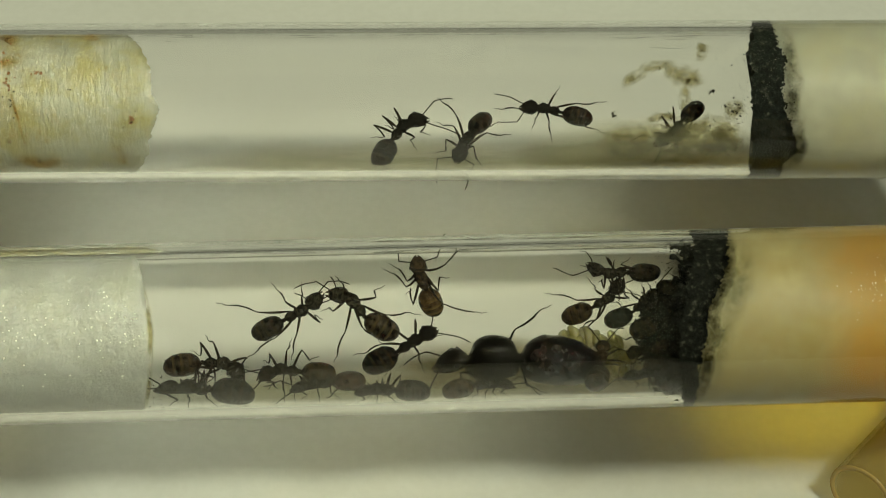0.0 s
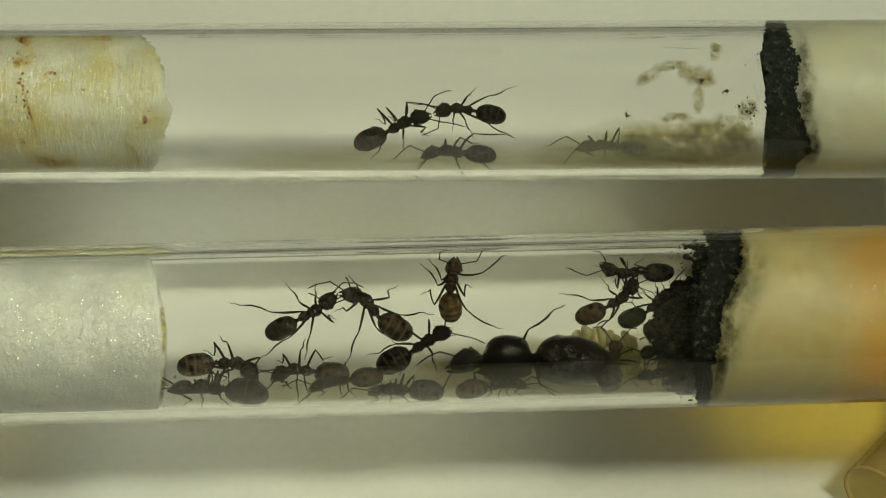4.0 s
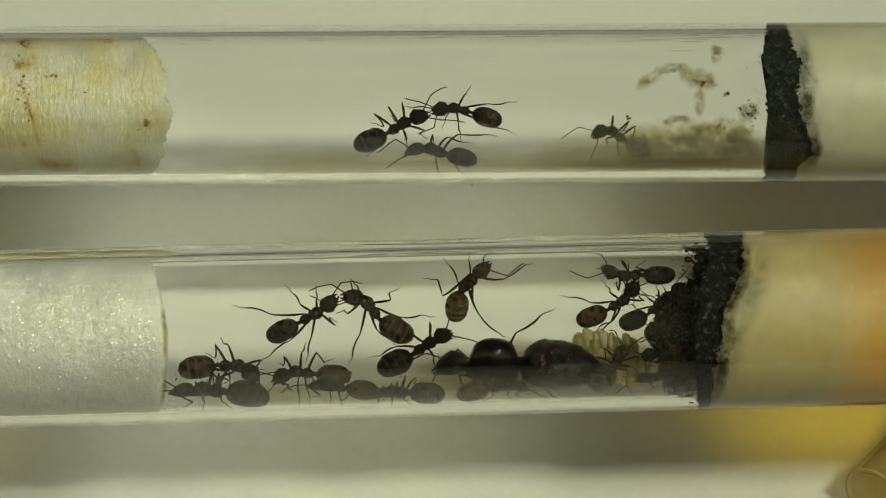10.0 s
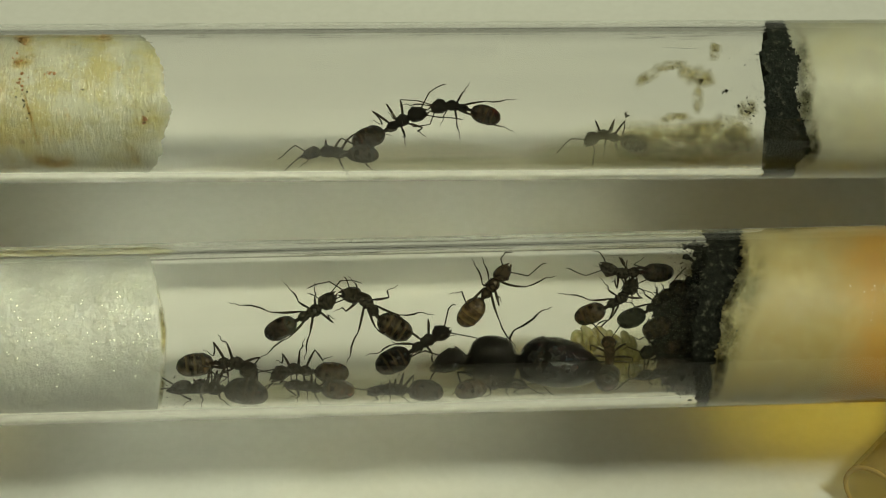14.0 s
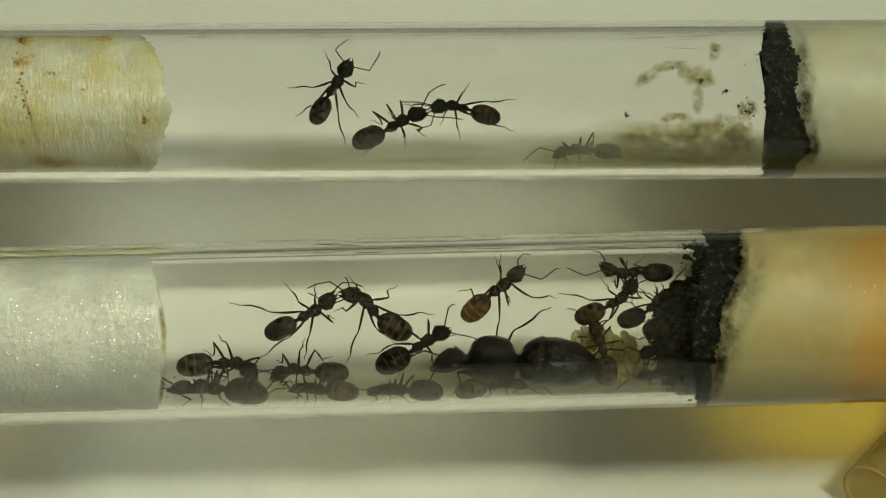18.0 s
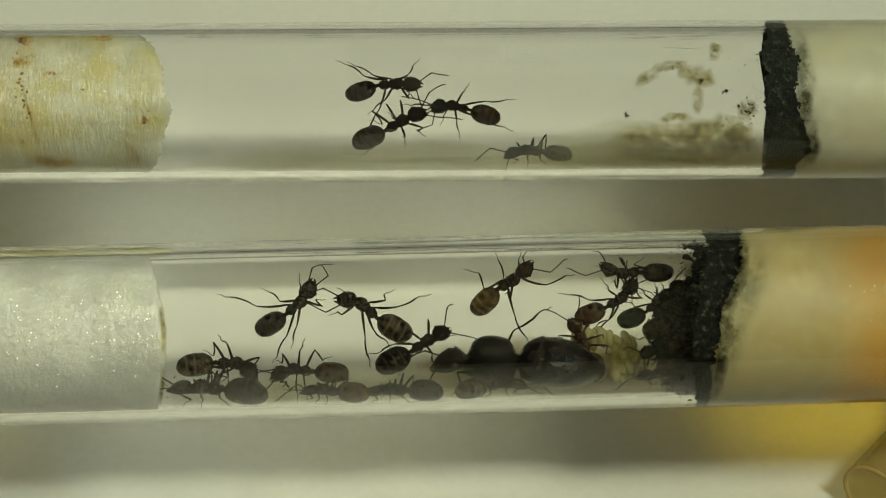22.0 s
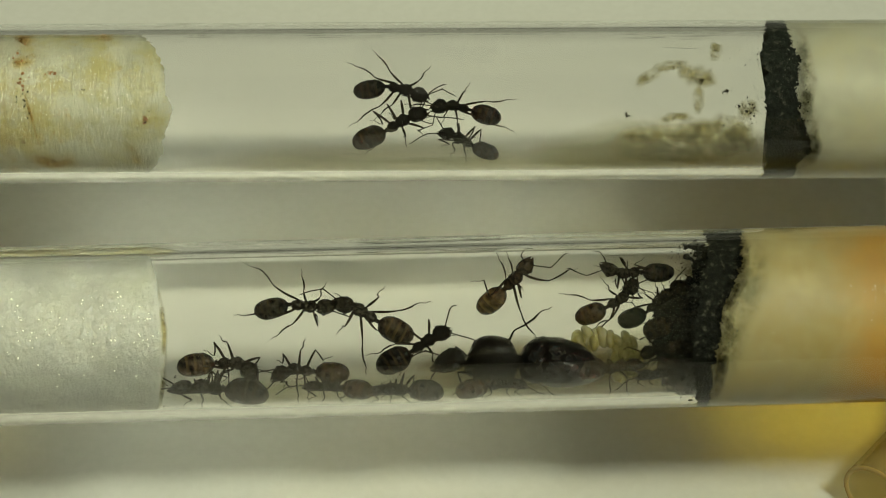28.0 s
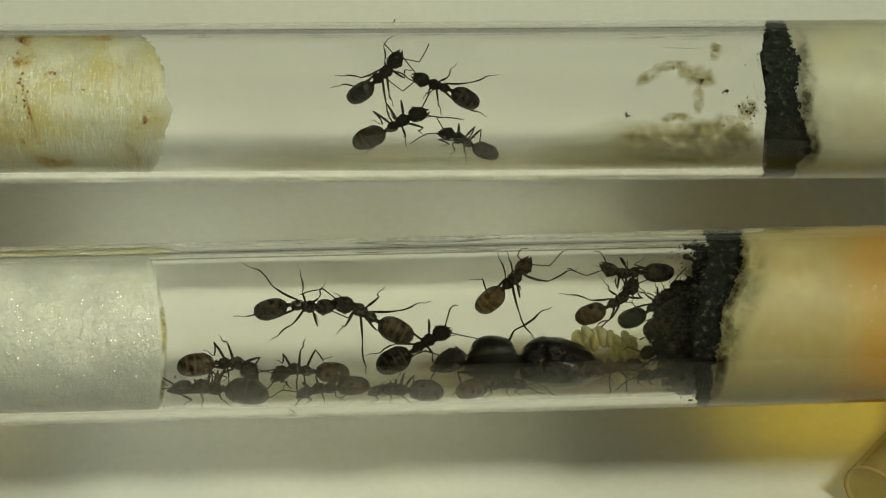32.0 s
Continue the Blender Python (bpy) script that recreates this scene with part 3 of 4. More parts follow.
    # hind body in overlapping plates
    if queen:
        full = [(0.0, 0.5, 0.5, -0.2), (-0.4, 1.5, 1.4, 0.0), (-1.2, 2.15, 2.05, 0.1), (-2.4, 2.45, 2.35, 0.15), (-4.0, 2.5, 2.4, 0.1), (-5.6, 2.25, 2.1, 0.0), (-7.0, 1.55, 1.45, -0.2), (-7.9, 0.75, 0.7, -0.35), (-8.3, 0.1, 0.1, -0.45)]
        cuts = (0, -2.3, -4.1, -5.8, -8.3)
    else:
        full = [(0.0, 0.14, 0.14, -0.05), (-0.18, 0.50, 0.46, 0.0), (-0.55, 0.80, 0.74, 0.03), (-1.0, 0.95, 0.88, 0.04), (-1.6, 0.98, 0.90, 0.03), (-2.2, 0.92, 0.84, 0.0), (-2.65, 0.75, 0.68, -0.04), (-2.95, 0.48, 0.43, -0.08), (-3.1, 0.08, 0.08, -0.10)]
        cuts = (0, -1.0, -1.7, -2.35, -3.1)
    full = fair(full, 40)
    xs = [p[0] for p in full][::-1]
    def girth(x):
        return [float(np.interp(x, xs, [p[i] for p in full][::-1])) for i in (1, 2, 3)]
    gm = Matrix.Translation((waist_x * k * MM, 0, (z - 0.05) * MM)) @ Euler((0, radians(gaster[1]), radians(gaster[0]))).to_matrix().to_4x4()
    mother = None
    for i in range(4):
        x0, x1 = cuts[i], cuts[i + 1]
        lap = 0.12 * (2.4 if queen else 1)
        ends = [x0 + (lap if i else 0)] + list(np.linspace(x0, x1, 7))
        prof = []
        for j, x in enumerate(ends):
            w, h, c = girth(min(x, 0))
            grow = 1.0 - (0.05 if i and j == 0 else 0) + 0.035 * (j / 7) * (i < 3)
            prof.append((x, w * grow, h * grow, c))
        if i < 3:
            w, h, c = girth(x1)
            prof.append((x1 - 0.015, w * 0.93, h * 0.93, c))
        v, f = loft([(x * (1 + (plump - 1) * 0.5), w * plump, h * plump, c) for x, w, h, c in prof], k, 24)
        v = [Vector((p.x, p.y * g, p.z * g)) for p in v for g in (1 + 0.05 * noise.noise(p * 1100 + Vector((seed, i, 0))),)]
        me = data("gaster" if i == 0 else "tergite", v, f, plate)
        if i == 0:
            mother = part("gaster", me, root, at=gm)
        else:
            part("tergite", me, mother)
    # legs: each swings at its hip
    n = 0
    for pair in ("fore", "mid", "hind"):
        (cx, cy), (fx, fy), lengths = LEGS[pair]
        for side in (1, -1):
            grow = 2.0 if queen else 1.0
            x, y = stance * (fx + rnd.uniform(-0.5, 0.5)), stance * side * (fy + rnd.uniform(-0.5, 0.4))
            if queen:
                x, y = x * 1.75, y * 1.5
            hip = Vector((cx * grow * k, side * cy * grow * 1.2 * k if queen else side * cy * k, z - 0.34 * k * grow * (2.2 if queen else 1)))
            w = tube.axes().inverted() @ (root.matrix_world @ Vector((x * k * MM, y * k * MM, 0)))
            rad = math.hypot(w.y, w.z) / MM
            g = (R_IN - 0.06) / max(rad, 0.5)
            p = inv @ (tube.axes() @ Vector((w.x, w.y * g, w.z * g))) / MM
            if feet and feet[n]:
                p = inv @ (tube.at(s + feet[n][0], a + feet[n][1], R_IN - 0.06) * MM) / MM
            root_of_leg = Vector((cx * grow * 0.9 * k, hip.y * 0.45, hip.z + 0.30 * k * grow))
            way = (root_of_leg, root_of_leg.lerp(hip, 0.35), root_of_leg.lerp(hip, 0.75), hip)
            part("coxa", data("coxa", *limb([q * MM for q in way], [q * k * grow * MM for q in (0.12, 0.20, 0.17, 0.09)], 10), coat), root)
            f, t, s3 = leg_mesh(Vector((0, 0, 0)), p - hip, [l * (1.75 if queen else 1) for l in lengths], k, 1.7 if queen else 1.15)
            leg = part("leg", data("leg", *f, LIMB if not queen else coat), root, at=Matrix.Translation(hip * MM))
            part("tibia", data("tibia", *t, LIMB if not queen else coat), leg)
            part("tarsus", data("tarsus", *s3, LIMB), leg)
            n += 1
    return tagged(root, label, "ant", "" if queen else "worker ants in the tubes")


DARK, BLACK, BANDED, REDDISH = (SKIN, GASTER), (SKIN_BLACK, GASTER_BLACK), (SKIN, GASTER_BROWN), (SKIN_RED, GASTER_RED)
ant_a = ant(UPPER, -4.63, 26.6, 33, 1.22, (-13, -3), (-7, 2), feet=[(0.23, 20.7), (2.91, -7.5), (-1.1, 15.9), (0.82, -19.5), (-3.08, 8.6), (-3.63, -30.1)], seed=1, skins=BLACK, label="dark worker ant feeding another on the tube floor", hb=1.45, plump=0.99)
ant_b = ant(UPPER, 1.55, 46.2, 165, 1.08, (33, 11), (-4, 5), feet=[(-5.64, 3.4), (-1.75, -16.5), (0.33, -30.2), (1.39, 22.6), (6.03, -22.1), (6.38, 7.7)], seed=2, skins=BLACK, label="dark worker ant with a broad banded gaster", hb=1.45, plump=0.98)
ant_c = ant(LOWER, -12.34, 61.6, 28, 1.1, (12, 8), (-1, 1), feet=[None, (2.37, -9.4), (-2.31, 24.5), (-0.76, -41.2), (-7.64, 7.8), (-5.04, -39.1)], seed=3, skins=DARK, label="dark worker ant on the back wall sharing food", hb=1.45, plump=0.95, feelers=(16, 4, -40))
ant_d = ant(LOWER, -6.78, 69.5, 120, 1.17, (59, 1), (28, 7), feet=[(-3.43, -9.5), (-1.82, 23.5), (-2.41, -51.6), None, (2.34, -38.6), (6.07, -16.2)], seed=4, skins=BANDED, label="dark worker ant with a banded gaster sharing food", hb=1.45, plump=1.03, feelers=(38, -12, -22))
ant_e = ant(LOWER, -1.67, 27.9, 33, 1.12, (-1, 17), (-5, 2), feet=[(0.47, 20.9), (3.24, 10.8), (-2.41, 12.9), (1.21, -23.5), (-5.53, -5.1), (-2.53, -25.3)], seed=5, skins=BLACK, label="shiny dark worker ant climbing past the queen", hb=1.45, plump=1.1)
ant_f = ant(LOWER, -19.79, 10.6, -6, 1.15, (-52, 7), (14, 2), feet=[(2.79, 4.2), (0.96, -9.6), (-1.37, 32.3), (-1.3, -14.1), (-2.83, 20.3), (-2.92, -7.7)], seed=6, skins=BANDED, label="brown-banded worker ant resting near the white cotton", hb=1.45, plump=1.02)
ant_g = ant(LOWER, -22.0, -28, 166, 1.27, (21, 0), (2, -6), seed=7, skins=DARK, label="dark worker ant crouched low beside the white cotton", hb=1.25, plump=1.12, stance=0.72)
ant_h = ant(LOWER, -13.49, 0.9, 170, 1.06, (43, 13), (4, 1), feet=[(-1.6, -11.8), None, (-0.03, -38.0), (0.52, 37.0), (0.95, -37.1), (3.18, 22.3)], seed=8, skins=BANDED, label="brown-banded worker ant resting on the tube floor", hb=1.45, plump=1.0)
ant_i = ant(LOWER, -4.7, -46, 164, 1.0, (-25, 10), (12, -3), seed=9, skins=DARK, label="dark worker ant pressed against the tube's lower wall", hb=1.25, plump=1.12, stance=0.72)
ant_j = ant(LOWER, 5.25, -30.1, 15, 0.97, (-9, 14), (9, -3), seed=10, skins=BANDED, label="brown worker ant half hidden in front of the queen", hb=1.25, plump=1.10, stance=0.72)
ant_k = ant(LOWER, 17.6, 96.2, -181, 1.01, (-31, 10), (-7, -3), feet=[(-1.22, -17.8), (-3.15, 0.8), (-0.44, -25.7), (-0.57, 11.8), (0.76, -35.6), (1.62, 10.8)], seed=11, skins=DARK, label="greyish worker ant clinging under the tube's top", hb=1.10, plump=1.00)
ant_l = ant(LOWER, 16.82, 66.8, 34, 1.01, (28, 9), (-12, 4), feet=[None, (2.83, 2.1), (-1.65, 16.8), (-2.22, -32.3), (-5.65, 3.1), (-2.69, -29.9)], seed=12, skins=BANDED, label="dark worker ant on the back wall near the mould", hb=1.45, plump=1.0)
ant_m = ant(LOWER, 20.36, 61.7, 46, 0.89, (-16, -32), (-24, 0), seed=13, skins=DARK, label="worker ant with a broad dark gaster near the mould", hb=1.45, plump=1.08)
ant_n = ant(LOWER, 23.23, 46.2, 16, 0.89, (0, 16), (4, 0), seed=14, skins=BANDED, label="dark worker ant huddled against the black mould", hb=1.45, plump=1.20)
ant_o = ant(LOWER, 21.04, 17.1, -172, 0.94, (16, 8), (-32, 4), seed=15, skins=DARK, label="dark worker ant beside the yellow brood", hb=1.45, plump=1.00)
ant_p = ant(LOWER, 20.50, -18.5, 176, 0.92, (4, 12), (-12, 0), seed=16, skins=BANDED, label="dark worker ant on the floor by the mould", hb=1.45, plump=1.00, stance=0.72)
ant_q = ant(LOWER, 25.27, 78.2, 22, 0.82, (28, 0), (-32, 0), seed=17, skins=DARK, label="dark worker ant hanging at the mould's edge", hb=1.45, plump=1.00)
ant_r = ant(LOWER, 24.43, 24.8, 26, 0.82, (12, 36), (-16, 8), seed=18, skins=BANDED, label="dark worker ant in the crowd by the mould", hb=1.45, plump=1.00)
ant_s = ant(LOWER, 22.10, 66.0, 166, 0.82, (28, -36), (-16, -24), seed=19, skins=DARK, label="dark worker ant in the crowd by the mould", hb=1.45, plump=1.00)
ant_t = ant(LOWER, 23.54, 1.9, 12, 0.82, (0, 28), (8, 16), seed=20, skins=BANDED, label="dark worker ant in the crowd by the mould", hb=1.45, plump=1.00)
ant_u = ant(LOWER, 23.86, -40.0, -6, 0.82, (-68, 12), (64, -4), seed=21, skins=DARK, label="dark worker ant low in the crowd by the mould", hb=1.45, plump=1.00, stance=0.72)
ant_v = ant(UPPER, -5.23, 71.2, 9, 1.18, (-23, 8), (11, 4), feet=[(2.26, 26.9), (2.1, -20.1), (-4.16, 26.6), (-1.52, -37.3), (-6.2, 5.7), (-3.96, -51.7)], seed=22, skins=BLACK, label="black worker ant wandering through the tube", hb=1.45, plump=0.88)
ant_w = ant(UPPER, 17.55, 5.5, -192, 1.06, (10, 8), (-5, 4), seed=23, skins=BLACK, label="dusty dark worker ant by the soiled wall", hb=1.3, plump=0.9, stance=0.72)
ant_x = ant(LOWER, 5.53, 86.2, 49, 1.11, (5, 9), (-4, 15), feet=[(-0.13, 30.5), (6.17, -8.2), (-1.08, 31.1), (0.68, -22.9), (-4.15, -7.7), (1.4, -63.2)], seed=24, skins=REDDISH, label="red-brown worker ant climbing the back wall", hb=1.45, plump=1.0)
ant_y = ant(LOWER, 15.68, 5, 86, 1.00, (0, 8), (-8, 10), seed=25, skins=(SKIN_RED, GASTER), label="dark brown worker ant tending the yellow brood", hb=2.2, plump=1.15)
ant_z = ant(LOWER, -12.13, -30, -186, 0.96, (0, 8), (0, 4), seed=26, skins=BANDED, label="brown worker ant shuffling along the lower wall", hb=1.3, plump=1.10, stance=0.72)
queen = ant(LOWER, 4.5, -7.5, 178, 0.98, (12, 12), (-4, -4), feet=[None, None, None, None, None, (6.2, 67.5)], seed=27, skins=(QUEEN_SKIN, GASTER_QUEEN), label="large glossy black queen ant on the tube floor", hb=3.00, plump=1.00, queen=True)


# ---- brood, crumbs and smears ----
def larva_mesh(seed):
    """A plump grub, bent like a comma, in ringed segments."""
    rnd = random.Random(seed)
    n, pts, rad = 11, [], []
    for i in range(n):
        t = i / (n - 1)
        a = -0.9 + 1.9 * t
        pts.append(Vector((1.1 * math.sin(a), 0.0, 0.55 - 0.9 * (1 - math.cos(a)))) * MM)
        body = math.sin(math.pi * min(0.97, 0.12 + 0.80 * t)) ** 0.6
        rad.append((0.54 * body * (1.0 if i % 2 else 0.9)) * MM * rnd.uniform(0.95, 1.05))
    return limb(pts, rad, 10)


def brood():
    root = new("brood_pile")
    kinds = [data("larva", *larva_mesh(i), LARVA) for i in range(4)]
    rnd = random.Random(11)
    for i in range(64):
        s, a = (rnd.uniform(13.0, 14.9), rnd.uniform(18, 33)) if i < 18 else (rnd.uniform(16.2, 18.1), rnd.uniform(-8, 30))
        ob = new("larva", kinds[i % 4])
        ob.parent = root
        m = LOWER.stand(s, a, 90 + rnd.gauss(0, 12), 0.3 + 0.22 * (i % 3))
        ob.matrix_basis = m @ Euler((rnd.uniform(-1.5, 1.5), rnd.uniform(-0.3, 0.2), 0)).to_matrix().to_4x4() @ Matrix.Scale(rnd.uniform(0.75, 1.1), 4)
    return tagged(root, "heap of creamy yellow ant larvae on the tube wall", "brood")


brood()


def spatter(name, tube, spots, count, size, material, label, category, seed, flat=0.25, lift=0.02):
    """Many small lumps on the inner wall round some spots (s, a, spread along, spread round)."""
    rnd = random.Random(seed)
    pieces = []
    inv = tube.axes().inverted()
    for i in range(count):
        s, a, ds, da = spots[i % len(spots)]
        r = size * (0.16 + 0.84 * rnd.random() ** 3)
        m = inv @ tube.stand(rnd.gauss(s, ds), rnd.gauss(a, da), rnd.uniform(0, 360), lift)
        v, f = blob(r * MM, seed + i, (1, rnd.uniform(0.5, 1), flat), 0.6)
        pieces.append(([m @ p for p in v], f))
    ob = new(name, data(name, *join(*pieces), material))
    ob.matrix_world = tube.axes()
    return tagged(ob, label, category, kind="stuff")


def smear(name, tube, path, wide, label, seed, material=None, r=R_IN - 0.02):
    """A thin dried film on the inner wall along a path of (s, a), wide degrees to each side, ragged."""
    rows, cols = 48, 9
    verts, faces, uvs = [], [], []
    inv = tube.axes().inverted()
    for i in range(rows):
        t = i / (rows - 1) * (len(path) - 1)
        k = min(int(t), len(path) - 2)
        s0, a0 = (path[k][n] + (path[k + 1][n] - path[k][n]) * (t - k) for n in (0, 1))
        ds, da = path[k + 1][0] - path[k][0], (path[k + 1][1] - path[k][1]) * 0.125
        ln = math.hypot(ds, da)
        for j in range(cols):
            v = (j / (cols - 1) - 0.5) * 2
            w = wide * (1 + 0.5 * noise.noise(Vector((t * 2.1, v, seed)))) * math.sin(math.pi * min(0.97, max(0.03, i / (rows - 1)))) ** 0.35
            verts.append(inv @ (tube.at(s0 - v * w * 0.125 * da / ln, a0 + v * w * ds / ln, r) * MM))
            uvs.append((i / (rows - 1), j / (cols - 1)))
    for i in range(rows - 1):
        for j in range(cols - 1):
            faces.append((i * cols + j, i * cols + j + 1, (i + 1) * cols + j + 1, (i + 1) * cols + j))
    me = data(name, verts, faces, material or FILM)
    layer = me.uv_layers.new(name="across")
    for loop in me.loops:
        layer.data[loop.index].uv = uvs[loop.vertex_index]
    ob = new(name, me)
    ob.matrix_world = tube.axes()
    return tagged(ob, label, "stain", kind="stuff")


smear("wall_smear", UPPER, [(20.4, 58), (21.4, 71.3), (22.9, 79.9), (24.3, 86.5), (26.0, 85)], 7, "dried olive-brown smear on the glass wall", 3)
smear("wall_smear", UPPER, [(24.6, 86), (26.5, 76.5), (27.9, 71), (27.6, 62)], 12, "thick olive-brown end of the dried smear", 4)
smear("wall_smear", UPPER, [(27.4, 66), (27.2, 53), (27.1, 38)], 6, "thin olive-brown run below the dried smear", 10)
smear("wall_smear", UPPER, [(23.2, 33), (24.4, 37.5), (26.8, 36)], 5, "small olive-brown smear above the tube floor", 13)
smear("wall_smear", UPPER, [(17.0, 10), (25, 8), (34.0, 8)], 30, "wide patchy brown film on the tube floor", 5)
smear("wall_smear", UPPER, [(24.0, 15), (26.2, 18), (28.2, 18)], 9, "dark brown patch on the soiled tube floor", 20)
smear("wall_smear", UPPER, [(28.6, 6), (31, 12), (33.4, 8)], 16, "dark brown patch on the soiled tube floor", 21)
smear("wall_smear", UPPER, [(29.6, 20), (31.2, 20), (33.0, 30)], 10, "dark brown patch on the soiled tube floor", 22)
smear("wall_smear", UPPER, [(28.2, 116), (29.0, 102), (28.4, 88)], 6, "small olive-brown smear high on the glass wall", 9)
smear("wall_smear", UPPER, [(31.6, 34), (32.6, 44), (33.2, 52)], 9, "brown film beside the black mould", 11)
smear("wall_smear", UPPER, [(18.6, 20), (22.4, 16), (27.0, 20)], 10, "thin brown film on the tube floor", 12)
smear("wall_smear", UPPER, [(24.0, 24), (29, 26), (33.0, 34)], 11, "patchy brown film on the tube wall", 6)
smear("floor_grime", UPPER, [(-28, -24), (4, -24), (35, -20)], 40, "thin olive grime and painted shade along the tube floor", 30, GRIME_SHADE)
# Added film that browns and darkens the shade on the table below.
smear("floor_grime", LOWER, [(-6, 6), (9, 8), (26, 8)], 30, "brown film added on the nest floor to deepen the table's shade", 34, SHADE_FILM)
smear("water_line", LOWER, [(-25.7, -170), (-25.1, -150), (-24.95, -132), (-25.1, -110), (-25.4, -90), (-26.3, -60)], 2.6, "thin dull water line at the face of the white cotton", 36, FILM)
smear("front_fog", LOWER, [(14, -118), (20, -118), (26.5, -118)], 56, "thin milky fog inside the glass by the mould", 35, FOG_THIN)
smear("front_fog", UPPER, [(8, -84), (21, -84), (35, -84)], 30, "milky olive fog inside the soiled glass", 33, FOG)
smear("floor_grime", LOWER, [(-28, -12), (0, -12), (25, -10)], 30, "thin olive grime and painted shade along the tube floor", 31, GRIME_SHADE)
spatter("waste_crumbs", UPPER, [(26.0, 17.5, 0.7, 2.5), (30.6, 18.5, 0.8, 3), (32.7, 43, 0.35, 6), (30.1, 2, 1.5, 4), (29.8, 27, 0.5, 5), (28.5, 6, 3.0, 7)], 260, 0.17, CRUMB, "dark waste crumbs strewn on the tube floor", "crumbs", 5, 0.5)
spatter("waste_crumbs", UPPER, [(30.1, 59, 0.25, 1.2), (30.1, 59, 0.18, 0.8), (19.7, 39, 0.25, 1.5), (31.4, 46.5, 0.15, 1.5), (31.5, 92, 0.9, 8)], 110, 0.16, CRUMB, "dark specks on the glass wall", "crumbs", 7)
spatter("mould_crumbs", LOWER, [(22.6, 100, 0.5, 22), (22.8, 60, 0.5, 40), (22.4, 0, 0.5, 30), (22.2, -40, 0.5, 25), (22.2, -100, 0.4, 30), (22.6, 150, 0.5, 30), (21.6, 20, 0.8, 20)], 600, 0.12, MOULD, "black mould crumbs in front of the mould layer", "crumbs", 8, 0.8)


def growth(tube, rim, span, r, ragged, material, label, seed, swell=0.06):
    """A black fuzzy crust on the wall between two rims, given as rows of degrees round and mm along, its edges eaten away unevenly."""
    inv = tube.axes().inverted()
    z0 = Vector((seed * 2.7, seed * 1.1, seed * 0.6))
    na = int((span[1] - span[0]) * 2.2)
    rims = []
    for i in range(na):
        a = span[0] + (span[1] - span[0]) * i / (na - 1)
        rims.append([float(np.interp(a, [q[0] for q in rim], [q[n] for q in rim])) for n in (1, 2)])
    smin, smax = min(q[0] for q in rims) - 1.6, max(q[1] for q in rims) + 1.6
    ns = int((smax - smin) / 0.05)
    verts, keep = [], []
    for i in range(na):
        ang = span[0] + (span[1] - span[0]) * i / (na - 1)
        for j in range(ns):
            sj = smin + (smax - smin) * j / (ns - 1)
            q = Vector((sj, ang * 0.125, 0)) + z0
            n = 0.9 * noise.noise(q * 0.55) + 0.7 * noise.noise(q * 1.7) + 0.7 * noise.noise(q * 4.0) + 0.7 * noise.noise(q * 9) + 0.6 * noise.noise(q * 19)
            end = min(ang - span[0], span[1] - ang) * 0.125
            keep.append(min(sj - rims[i][0], rims[i][1] - sj, end) + ragged * n > 0)
            verts.append(inv @ (tube.at(sj, ang, r - swell * (1 + noise.noise(q * 4) + 0.8 * noise.noise(q * 12))) * MM))
    faces = []
    for i in range(na - 1):
        for j in range(ns - 1):
            g = (i * ns + j, i * ns + j + 1, (i + 1) * ns + j + 1, (i + 1) * ns + j)
            if all(keep[k] for k in g):
                faces.append(g)
    ob = new("mould_crust", data("mould_crust", verts, faces, material))
    ob.matrix_world = tube.axes()
    return tagged(ob, label, "mould", kind="stuff")


UPPER_RIM = [(-228, 33.3, 35.2), (-206, 33.1, 35.1), (-179, 32.7, 35.2), (-161, 32.5, 35.9), (-136, 32.3, 35.5), (-118, 32.3, 35.8), (-94, 32.4, 37.1), (-84, 32.5, 37.3), (-69, 32.6, 36.1), (-60, 32.5, 36.4), (-44, 32.8, 36.0)]
LOWER_RIM = [(-228, 24.2, 28.0), (-206, 24.05, 27.8), (-189, 24.0, 27.4), (-172, 23.5, 27.0), (-159, 22.9, 26.3), (-146, 22.5, 25.4), (-131, 22.1, 24.7), (-111, 22.0, 24.35), (-92, 22.2, 24.2), (-67, 22.9, 24.2), (-44, 23.2, 24.2)]
growth(UPPER, UPPER_RIM, (-228, -44), R_IN + 0.16, 0.35, MOULD_BLUE, "fuzzy black mould crust under the glass", 3)
growth(LOWER, LOWER_RIM, (-228, -44), R_IN + 0.24, 0.36, MOULD, "fuzzy black mould crust under the glass", 5, 0.06)
growth(LOWER, [(4, 19.5, 25.5), (72, 20.1, 25.5)], (4, 72), R_IN - 0.1, 0.9, MOULD, "black mould spreading over the wall behind the ants", 7, 0.3)
growth(LOWER, [(-44, 20.6, 25.5), (8, 20.6, 25.5)], (-44, 8), R_IN - 0.1, 0.9, MOULD, "black mould spreading over the tube floor", 8, 0.2)
smear("mould_haze", LOWER, [(23.4, -200), (22.6, -160), (22.2, -120), (22.0, -90), (22.6, -52)], 13, "thin sooty film of mould on the glass", 15, HAZE)
smear("mould_haze", UPPER, [(36.2, -200), (36.4, -150), (36.4, -115), (37.4, -88), (36.6, -60)], 9, "thin sooty film of mould on the glass", 16, HAZE, R_IN + 0.2)
smear("mould_haze", LOWER, [(28.0, -206), (27.4, -188), (26.6, -165), (25.2, -140), (24.7, -110), (24.5, -80), (24.6, -52)], 7, "thin sooty film where the mould meets the cotton", 17, HAZE, R_IN + 0.3)
